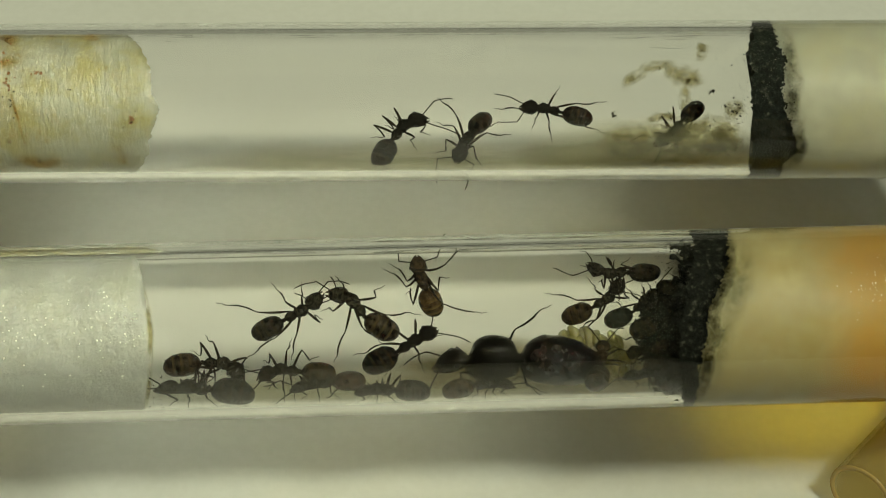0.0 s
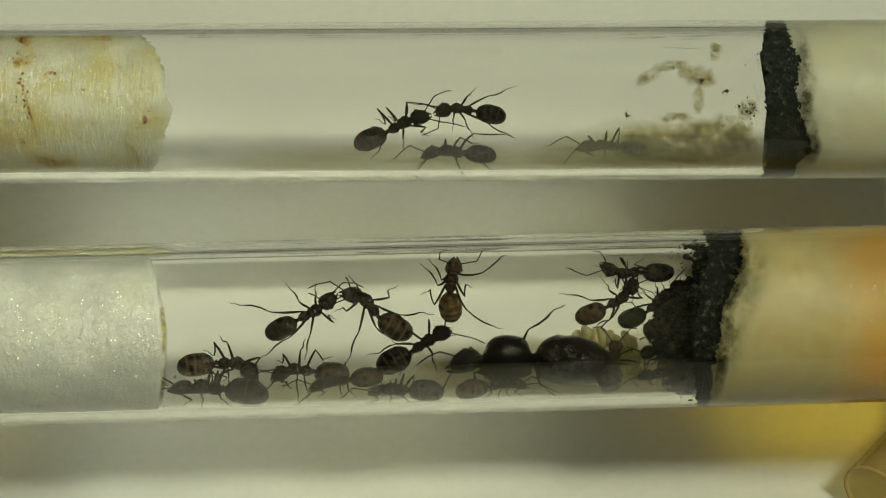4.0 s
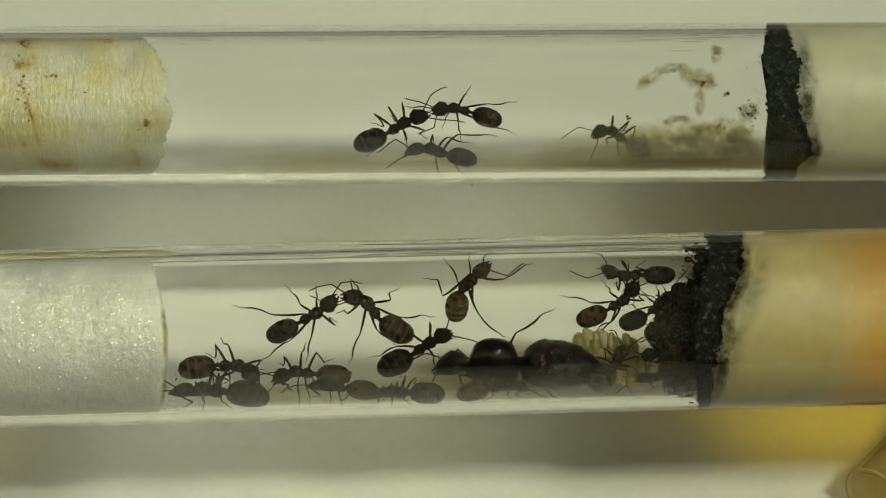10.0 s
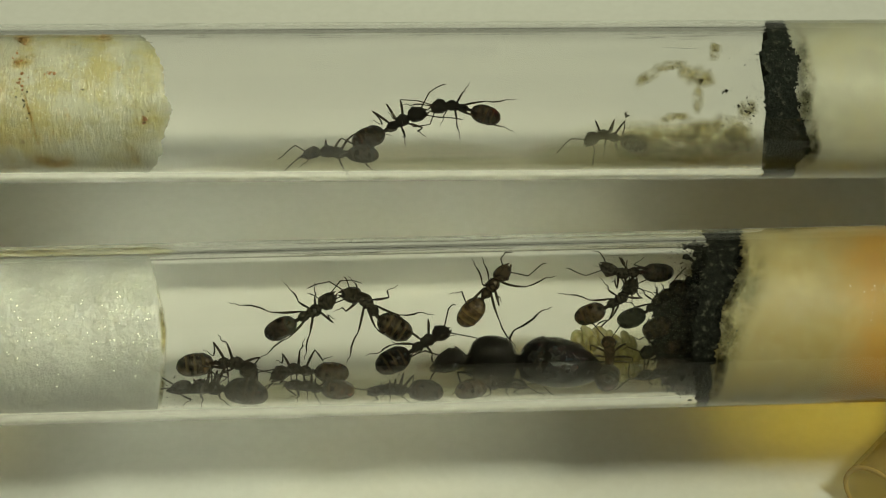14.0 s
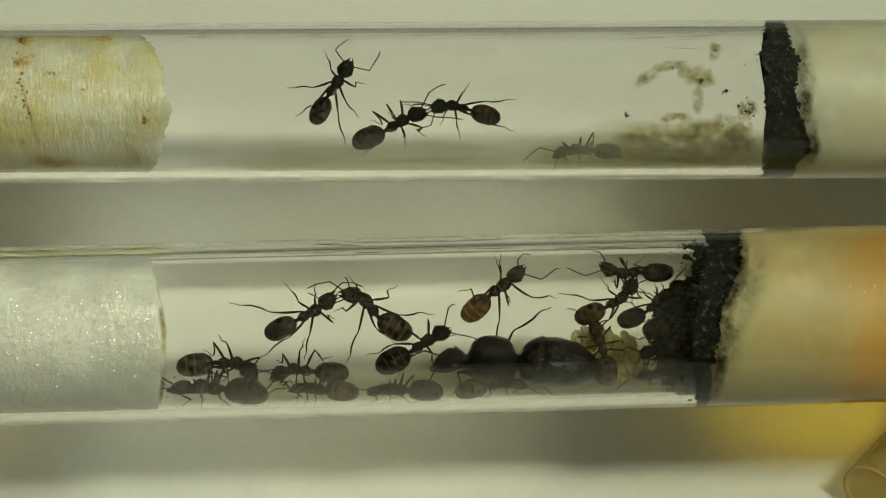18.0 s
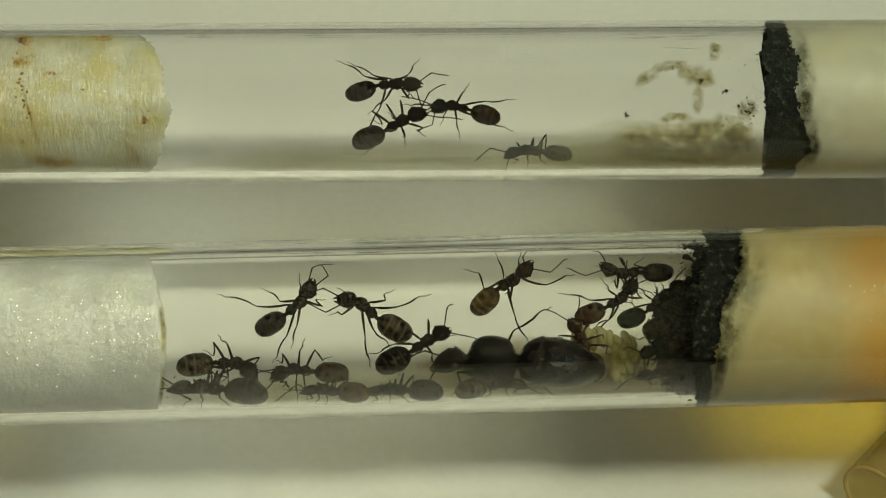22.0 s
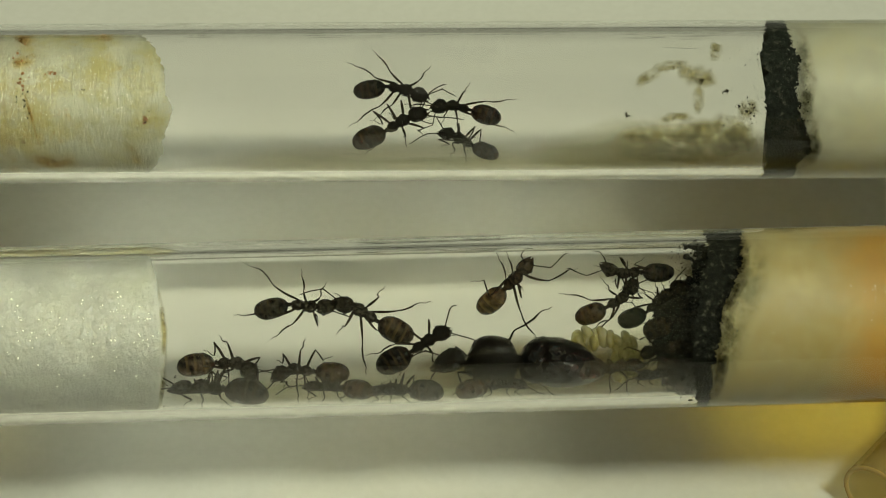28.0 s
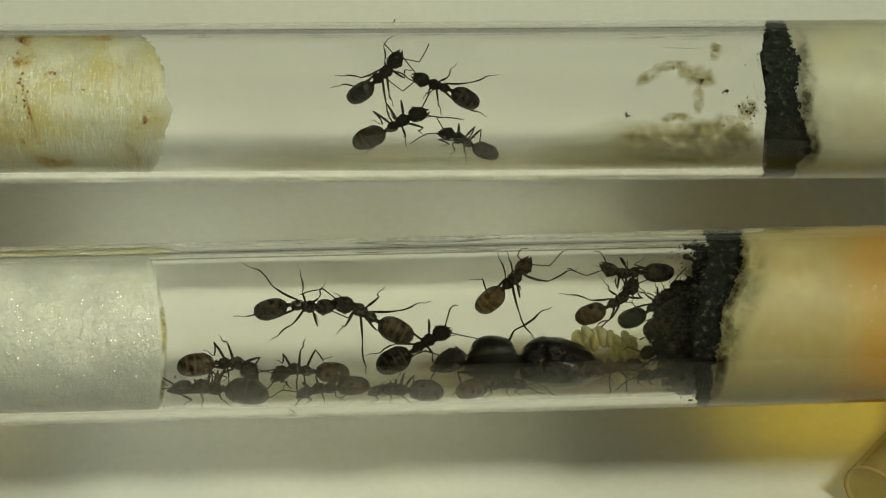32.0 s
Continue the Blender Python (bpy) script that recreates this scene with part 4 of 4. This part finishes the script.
smear("grey_mould_bloom", LOWER, [(29.2, -200), (28.5, -175), (27.2, -150), (25.7, -125), (25.2, -100), (25.0, -78)], 13, "pale grey-green mould bloom on the wet cotton", 18, BLOOM, R_IN + 0.12)
spatter("mould_clumps", LOWER, [(23.0, -165, 0.5, 10), (22.7, -140, 0.5, 10), (22.6, -115, 0.5, 12), (22.4, -85, 0.5, 12), (22.6, -60, 0.5, 8), (23.2, 170, 0.5, 10)], 260, 0.6, MOULD, "lumpy black mould clumps against the glass", "mould", 64, 0.6, 0.3)
spatter("mould_crumbs", LOWER, [(24.4, -60, 0.7, 16), (24.0, -100, 0.7, 18), (24.9, -145, 0.8, 14), (26.2, 178, 0.7, 14), (25.6, -30, 0.6, 12)], 80, 0.06, MOULD, "black mould crumbs creeping over the cotton", "crumbs", 12, 0.5, -0.12)
spatter("mould_crumbs", UPPER, [(32.8, -60, 0.35, 18), (32.2, -110, 0.35, 22), (32.2, -150, 0.4, 16), (36.6, -55, 0.4, 14), (36.2, -110, 0.35, 20), (35.5, -150, 0.4, 16), (33.4, 60, 0.3, 40)], 600, 0.075, MOULD_BLUE, "black mould crumbs round the mould layer", "crumbs", 13, 0.6, -0.1)
spatter("mould_crumbs", UPPER, [(28, -36, 2.8, 5), (33, -36, 1.6, 5)], 110, 0.24, CRUMB, "dark crumbs along the tube's lowest line", "crumbs", 14, 0.5)
spatter("mould_dust", LOWER, [(23.5, -60, 0.8, 25), (23.5, -105, 0.7, 25), (24.2, -150, 1.0, 20), (25.0, 175, 1.0, 15)], 700, 0.10, GREY, "grey dust specks on the black mould", "mould dust", 51, 0.5, -0.1)
spatter("mould_dust", UPPER, [(34.5, -60, 1.0, 20), (34.0, -105, 1.0, 22), (33.8, -150, 0.8, 16)], 560, 0.09, GREY, "grey dust specks on the black mould", "mould dust", 52, 0.5, -0.1)
spatter("dust_specks", UPPER, [(-10, 70, 14, 30), (12, 60, 12, 30), (0, -120, 20, 40)], 70, 0.055, CRUMB, "scattered dark dust specks on the glass", "dust", 58, 0.4)
spatter("dust_specks", LOWER, [(-12, 70, 10, 25), (8, 60, 10, 30), (0, -120, 18, 40)], 80, 0.055, CRUMB, "scattered dark dust specks on the glass", "dust", 59, 0.4)
# White flecks set among the ants in place of highlights.
spatter("crowd_glints", LOWER, [(21.5, 40, 1.4, 18), (22.5, 10, 1.2, 20), (21.5, -25, 1.4, 12)], 90, 0.07, WHITE_FLECK, "tiny white flecks painted as glints among the crowded ants", "sparkles", 56, 0.4, 1.6)
spatter("waste_crumbs", LOWER, [(-25.6, -10, 0.5, 12), (-25.2, -38, 0.6, 6), (-24.6, 8, 0.5, 6)], 46, 0.2, CRUMB, "brown crumbs beside the white cotton", "crumbs", 57, 0.5)
spatter("air_bubbles", LOWER, [(27.2, -75, 0.9, 16), (28.0, -110, 1.0, 18), (27.6, -140, 0.9, 12)], 60, 0.07, WHITE_FLECK, "tiny pale bubbles in the soaked cotton", "bubbles", 53, 0.3, -0.06)
# White flecks painted where the wet amber cotton would glint.
spatter("wet_sparkles", LOWER, [(40.5, -155, 1.2, 10), (39.0, -145, 1.0, 8), (41.5, -172, 1.2, 7)], 150, 0.07, WHITE_FLECK, "tiny white flecks painted as glints on the amber cotton", "sparkles", 54, 0.3, -0.06)
spatter("rust_flakes", UPPER, [(-39.3, -153, 0.35, 1.0), (-42.3, -142, 0.4, 5), (-34.7, 165, 0.4, 3), (-29.8, -115, 0.15, 2), (-42.6, -170, 0.6, 8), (-41, -74, 0.6, 3), (-30.7, -44, 0.15, 3)], 130, 0.2, RUST, "rust-brown flakes stuck to the cotton plug", "flakes", 9, 0.15)

for n, path in enumerate([[(-30.2, -116), (-29.9, -115), (-29.5, -116)], [(-44.0, -172), (-42.6, 178), (-41.8, 170)], [(-43.6, -160), (-41.6, -164), (-40.8, -170)], [(-35.2, 174), (-34.3, 171), (-33.2, 174)],
                          [(-32.6, -158), (-32.2, -155), (-31.8, -150)], [(-41.8, -84), (-39.5, -74), (-37.0, -80)], [(-31.8, -96), (-31.2, -84), (-30.8, -72)], [(-42.0, -140), (-41.2, -118), (-40.6, -92)]]):
    smear("orange_stain", UPPER, path, (4, 9, 6, 5, 3, 8, 6, 1.6)[n], "orange-brown stain soaked into the cotton plug", 40 + n, STAIN)
spatter("dark_specks", UPPER, [(-42.2, -136.5, 0.3, 2.5), (-41.7, -128, 0.25, 2), (-41.4, -122, 0.2, 2), (-29.9, -113.8, 0.08, 0.6), (-36.0, -139, 0.15, 0.7), (-41.8, -76, 0.15, 2), (-31.0, -53, 0.2, 2)], 70, 0.13, CRUMB, "dark specks stuck to the stained cotton", "specks", 62, 0.5, -0.05)


def fibres(tube, s0, s1, a0, a1, count, lay, label, seed, fine=1.0):
    """Loose pale strands on a cotton wad, under the glass; their white also stands in for glints."""
    rnd = random.Random(seed)
    pieces = []
    inv = tube.axes().inverted()
    for i in range(count):
        s, a, h = rnd.uniform(s0, s1), rnd.uniform(a0, a1), rnd.gauss(90, lay)
        n, ln, bend = 5, rnd.uniform(0.25, 1.1) * fine, rnd.gauss(0, 9)
        pts = []
        for j in range(n):
            pts.append(inv @ (tube.at(s, a, R_IN - 0.05 + 0.03 * math.sin(3.1 * j / (n - 1))) * MM))
            s += math.cos(radians(h)) * ln / n
            a += math.degrees(math.sin(radians(h)) * ln / n / R_IN)
            h += bend
        r = rnd.uniform(0.007, 0.017) * MM * fine
        pieces.append(limb(pts, [r * 0.4, r, r, r, r * 0.3], 5))
    ob = new("cotton_fibres", data("cotton_fibres", *join(*pieces), FIBRE))
    ob.matrix_world = tube.axes()
    return tagged(ob, label, "fibres", kind="stuff")


fibres(UPPER, -46, -29.4, -172, -70, 620, 9, "white strands of the cotton plug, doubling as painted glints", 41, 0.7)
fibres(LOWER, -44, -26.4, -172, -75, 700, 70, "short frosty strands of the white cotton under the glass", 42, 0.5)
# Opaque white flecks stand in for lamp glints on both cotton wads.
spatter("wet_sparkles", LOWER, [(-32, -128, 4.5, 16), (-28, -135, 1.2, 16), (-38, -140, 4, 12)], 260, 0.15, WHITE_FLECK, "tiny white flecks painted as glints on the damp cotton", "sparkles", 43, 0.5)
spatter("wet_sparkles", UPPER, [(-33, -125, 2.5, 14), (-38, -138, 3, 12)], 160, 0.06, WHITE_FLECK, "tiny white flecks painted as glints on the stained cotton", "sparkles", 44, 0.5)


def streaks(tube, spans, count, label, seed):
    """Long thin dried water marks along the tube, near its upper edge."""
    rnd = random.Random(seed)
    pieces = []
    inv = tube.axes().inverted()
    for i in range(count):
        s, a, ds, da = spans[i % len(spans)]
        m = inv @ tube.stand(rnd.gauss(s, ds), rnd.gauss(a, da), rnd.gauss(0, 3), 0.01)
        v, f = blob(1.0 * MM, seed + i, (rnd.uniform(0.15, 1.0) ** 2 * 3.2 + 0.1, rnd.uniform(0.03, 0.09), 0.02), 0.5)
        pieces.append(([m @ p for p in v], f))
    ob = new("water_marks", data("water_marks", *join(*pieces), MARK))
    ob.matrix_world = tube.axes()
    return tagged(ob, label, "marks", kind="stuff")


streaks(LOWER, [(-30, 134, 8, 13), (-8, 140, 8, 5), (8, 142, 8, 5), (20, 130, 4, 12)], 130, "dull grey water marks along the glass", 31)
streaks(UPPER, [(-30, 138, 8, 8), (0, 141, 12, 4), (26, 130, 6, 12)], 80, "dull grey water marks along the glass", 32)
beads = [spatter("water_beads", UPPER, [(-36, -125, 4.0, 18), (-31.5, -110, 1.6, 22), (-42, -120, 2.0, 20)], 260, 0.2, BEAD, "tiny clear water beads on the damp cotton", "water drops", 21, 0.7),
         spatter("water_beads", LOWER, [(-34, -110, 4.5, 26), (-28.5, -115, 1.2, 24)], 200, 0.22, BEAD, "tiny clear water beads on the damp cotton", "water drops", 22, 0.7)]
for ob in beads:
    ob.visible_shadow = False


def amber_tube():
    """A short amber plastic hose lying on the table, its open end toward the front."""
    seg, ro, ri = 48, 3.5, 3.05
    prof = [(0, ri), (0, ro), (30, ro), (60, ro), (60, ri), (30, ri)]
    rings = [[Vector((s, r * math.cos(a), r * math.sin(a))) * MM for a in (2 * math.pi * j / seg for j in range(seg))] for s, r in prof]
    v, f = skin(rings, closed=False)
    n, last = seg, 5 * seg
    f += [(last + j, last + (j + 1) % n, (j + 1) % n, j) for j in range(n)]
    ob = new("amber_hose", data("amber_hose", v, f, AMBER))
    ob.matrix_world = pose(0.0426, -0.0009, -0.0145, 0, 0, 50)
    edge = [(0.08, ri - 0.02), (-0.05, ri - 0.01), (-0.12, (ri + ro) / 2), (-0.05, ro + 0.01), (0.08, ro + 0.02)]
    rings = [[Vector((s, r * math.cos(a), r * math.sin(a))) * MM for a in (2 * math.pi * j / seg for j in range(seg))] for s, r in edge]
    part("cut_rim", data("cut_rim", *skin(rings, closed=False), AMBER_RIM), ob, "brown cut edge")
    return tagged(ob, "short clear amber plastic hose on the white table", "hose")


amber_tube()


# ---- what moves ----
def stroll(thing, tube, rows, swing=14.0):
    """Keys a walk over the inner wall from rows of seconds, mm along, degrees round and heading, with the yaw of head and gaster
    where they turn; the legs step while it goes."""
    walk(thing, [(r[0], tube.stand(*r[1:4])) for r in rows])
    for n, name in ((4, "head"), (5, "gaster")):
        turns = [(r[0], r[n]) for r in rows if len(r) > 4]
        if turns:
            joint = next(o for o in thing.children if o.name.startswith(name))
            rest = joint.matrix_basis.copy()
            poses = [(t, Matrix.Translation(rest.translation) @ Euler((0, rest.to_euler().y, radians(yaw))).to_matrix().to_4x4()) for t, yaw in turns]
            walk(joint, ([] if poses[0][0] == 0 else [(0, poses[0][1])]) + poses + ([] if poses[-1][0] == 32 else [(32, poses[-1][1])]))
    legs = [o for o in thing.children if o.name.startswith("leg")]
    for i, leg in enumerate(legs):
        base = leg.matrix_basis.copy()
        beat, keys, phase = (1 if (i // 2 + i) % 2 else -1), [(0.0, base)], 0
        for (t0, s0, a0, h0), (t1, s1, a1, h1) in zip([r[:4] for r in rows], [r[:4] for r in rows[1:]]):
            far = abs(s1 - s0) + abs(a1 - a0) * 0.11 + abs(h1 - h0) * 0.03
            steps = min(int(far / 0.9), max(1, int((t1 - t0) / 0.2)))
            if steps and t0 > keys[-1][0] + 0.06:
                keys.append((t0, base))
            for j in range(steps):
                phase += 1
                keys.append((t0 + (t1 - t0) * (j + 0.5) / steps, base @ pose(0, 0, 0, 0, 0, beat * swing * (1 if phase % 2 else -1))))
            if steps:
                keys.append((t1 - 0.04, base))
        if keys[-1][0] < 31.9:
            keys.append((32.0, base))
        if len(keys) > 2:
            walk(leg, keys)


def motions():
    stroll(ant_a, UPPER, [(0, -2.98, 18.6, 55, -50, 10), (1, -3.04, 16.7, 29, -45, 10), (2, -3.18, 18.2, 33, -45, 7), (3, -3.42, 16.6, 32, -31, 5), (3.6, -4.3, 22, 30, -20, 0), (5.5, -4.63, 26.6, 33, -13, -7), (32, -4.63, 26.6, 33, -13, -7)])
    stroll(ant_b, UPPER, [(0, 12.59, 42.5, 166, 15, -1), (0.5, 12.4, 42.0, 174, 12, -2), (1, 8.97, 32.0, 188, 17, -2), (1.5, 8.5, 29.5, 190, 14, -1), (2, 7.59, 30.7, 181, 10, 0), (2.5, 7.1, 42.0, 164, 10, -5), (3, 6.02, 45.6, 159, 12, -8), (3.5, 2.6, 43, 172, 25, -5), (5.5, 1.55, 46.2, 165, 33, -4), (31, 1.55, 46.2, 165, 33, -4), (31.3, 2.7, 43.5, 170, 24, -7), (31.7, 2.31, 60.5, 149, 1, -2), (32, -0.41, 69.9, 158, 3, -9)])
    stroll(ant_v, UPPER, [(0, 3.83, 0.3, -110, 2, -15), (0.4, 4.4, -12, -102), (0.7, 4.6, -22, -92), (1, 4.6, -29, -92, 0, 0), (1.3, 4.3, -29, -102), (1.6, 3.8, -28, -124), (2, 3.3, -28, -146, 20, 10), (2.5, 2.4, -25, -182), (3, 1.12, -29, -206, 52, 4), (3.5, 0.8, -27, -200, 50, 0), (5.5, 0.2, -20, -206, 50, -4), (6, -0.13, -21.8, -199, 51, -7), (9, -1.45, -24.4, -198, 33, -7), (10.5, -0.97, -10.2, -220, 54, 11), (11, -1.62, -25.1, -203, 45, -4), (12, -2.84, -32.5, -189, 35, -6), (13, -5.39, -28.7, -190, 22, -16), (13.5, -9.5, -26, -196, 24, -6), (14, -11.52, -24.8, -196, 25, 1), (14.5, -12.5, -18, -199, 15, 4), (16.5, -13.95, 23.4, -240, -16, 19), (17, -14.3, 45.9, -264, -3, 19), (17.5, -13.3, 67.5, -283, 0, 12), (18, -11.26, 71.7, -303, 2, 8), (18.5, -10.2, 73, -314, -10, 8), (19, -8.9, 77.3, -325, -22, 7), (20, -7.0, 74, -345, -22, 12), (21, -5.91, 71.7, -353, -22, 14), (23, -5.06, 73.8, -354, -18, 14), (25, -4.79, 69.9, -363, -31, 18), (28, -4.41, 67.1, -370, -26, 21), (29, -5.22, 70.9, -352, -23, 12), (30, -5.5, 73.5, -344, -20, 8), (31, -5.0, 82, -334, -15, 2), (31.3, -5.05, 82.6, -333, -12, 1), (31.7, -5.72, 84, -326, 29, 0), (32, -6.25, 85.6, -312, 11, -8)])
    stroll(ant_w, UPPER, [(0, 25.97, 18.4, -124, -30, -13), (0.5, 24.8, 17, -130, -15, -13), (1, 22.15, 11.2, -148, 10, -13), (1.5, 20.1, 6.0, -158, 12, -5), (2, 18.8, 1.7, -175, 16, 1), (3, 16.87, -12.8, -170, 4, -22), (3.5, 16.8, -11, -174, 5, -20), (5.5, 17.5, 10.5, -198, 6, -13), (6, 17.45, 11.2, -199, 6, -13), (9, 17.8, 15, -214, 50, -5), (10.5, 18.1, 17.1, -223, 73, 3), (12, 17.5, 11, -198, 62, -15), (14.5, 17.32, 9.9, -193, 58, -19), (16.5, 14.38, -13.8, -177, 19, -17), (18, 14.24, -14, -181, 31, -18), (19, 11.9, -14.3, -184, 20, -17), (21, 10.86, -10.6, -184, 33, -20), (22, 9.1, -15, -188, 40, -15), (23, 6.44, -16.3, -198, 47, -9), (25, 4.78, -27.4, -190, 17, -6), (25.5, 4.0, -18, -196, 15, -4), (27.5, 2.4, 4, -214, 11, 1), (28, 1.98, 6.3, -218, 10, 2), (32, 1.98, 6.3, -218, 10, 2)])
    stroll(ant_c, LOWER, [(0, -12.34, 61.8, 29, 12, -2), (20.5, -12.34, 61.8, 29, 12, -2), (21.5, -12.98, 64.8, 38, 24, -8), (22.5, -14.5, 77.6, 55, 18, -11), (23, -15.35, 82.4, 74, -5, -27), (23.6, -14.9, 80.5, 48, -8, -8), (24.5, -14.75, 75.5, 18, -9, 11), (25.5, -14.6, 73, 12, -4, 14), (27.5, -13.1, 70, -4, 1, 20), (28, -12.89, 69.7, -7, 2, 21), (32, -12.95, 69.5, -6, 2, 21)])
    stroll(ant_d, LOWER, [(0, -6.77, 69.5, 122, 56, 25), (20.8, -6.77, 69.5, 122, 56, 25), (21.5, -6.9, 68, 128, 50, 20), (22.5, -7.2, 64.5, 137, 50, 12), (24.5, -7.53, 60.6, 148, 42, 2), (28, -7.28, 60.9, 144, 27, 8), (32, -7.28, 60.9, 144, 27, 8)])
    stroll(ant_x, LOWER, [(0, -0.5, 98.7, 105, -10, 1), (1, -0.5, 98.6, 104, -9, 2), (2, 0.2, 98.4, 94, -6, 5), (3, 1.1, 96, 84, -3, 9), (6, 0.58, 93.4, 86, -3, 9), (8, 1.0, 95.5, 84, 0, 15), (9, 2.17, 96.9, 64, 0, 22), (11, 2.61, 93.6, 56, -29, 28), (12, 3.6, 90, 64, -20, 8), (13, 4.73, 84.6, 64, -10, -11), (14, 4.7, 84.9, 60, -10, -8), (16.5, 5.7, 80.5, 42, -11, -2), (17, 5.78, 82.5, 41, -11, 0), (19, 5.53, 86.4, 49, 5, -4), (21.5, 6.68, 89.5, 37, 3, 7), (22.5, 6.35, 94.2, 51, 18, -2), (23, 6.36, 91.4, 59, 0, -13), (24.5, 6.66, 96.1, 54, 5, -9), (28, 6.79, 94.9, 58, -1, -13), (32, 6.7, 95.5, 56, 6, -11)])
    stroll(ant_y, LOWER, [(0, 16.2, -1, 80, 3, -8), (2, 16.1, -1, 80, 3, -8), (6, 16.1, -1, 80, 3, -8), (9, 16.21, -8, 40, 3, -8), (11, 16.1, 1.9, 86, 3, -8), (13, 15.8, 2, 86, 3, -10), (14.5, 15.7, 5, 88, 0, -12), (16.5, 15.65, 13, 97, -6, -18), (17, 15.59, 15.4, 101, -8, -20), (18, 15.0, 19, 104, -6, -17), (19, 14.55, 20.4, 106, -5, -15), (21.5, 13.43, 22.9, 112, 1, -10), (22.5, 13.22, 23.8, 111, -4, -10), (23, 13.3, 22, 109, -4, -10), (23.5, 14.6, 10, 74, 0, -8), (24, 15.9, -12.8, 24, 0, -8), (28, 16.26, -17.6, 22, 0, -8), (32, 16.25, -17.5, 22, 0, -8)])
    stroll(ant_z, LOWER, [(0, -10.43, -19.8, -172, 8, -3), (2, -10.3, -18.5, -170, 8, -5), (6, -9.85, -13.1, -163, 4, -11), (8, -10.2, -17, -182, -8, -12), (11, -10.63, -21.2, -198, -19, -13), (13, -12.45, -23.2, -208, -13, 14), (17, -12.24, -30.3, -210, 9, 12), (21.5, -10.72, -36, -222, 16, 16), (22.5, -11.05, -38, -201, 30, -5), (24.5, -11.35, -40, -180, 11, -5), (28, -10.68, -25.9, -192, -16, -18), (30, -10.9, -26, -190, 0, -10), (32, -11.3, -31.1, -168, 26, -4)])
    stroll(queen, LOWER, [(0, 5.85, -9, 180), (6, 5.85, -9, 180), (7.2, 5.5, -9, 178), (8.8, 4.5, -9, 178), (19, 4.45, -9, 178), (32, 4.45, -9, 178)], 0.3)
    # feelers that quiver
    for owner, beat in ((ant_c, 0.7), (ant_e, 1.1), (ant_b, 0.9), (ant_r, 0.5), (ant_t, 0.6), (ant_s, 0.8), (ant_v, 1.0)):
        skull = next(o for o in owner.children if o.name.startswith("head"))
        for n, feeler in enumerate(o for o in skull.children if o.name.startswith("antenna")):
            rest, keys, t = feeler.matrix_basis.copy(), [], 0.0
            pivot = Matrix.Translation((0.00125, (0.0003, -0.0003)[n % 2], 0.00016))
            while t < 32:
                keys.append((t, rest @ pivot @ pose(0, 0, 0, 0, 5 * math.sin(t * 2.3 / beat + n), 7 * math.sin(t * 1.9 / beat + 2 * n)) @ pivot.inverted()))
                t += beat
            walk(feeler, keys + [(32, keys[-1][1])])


motions()
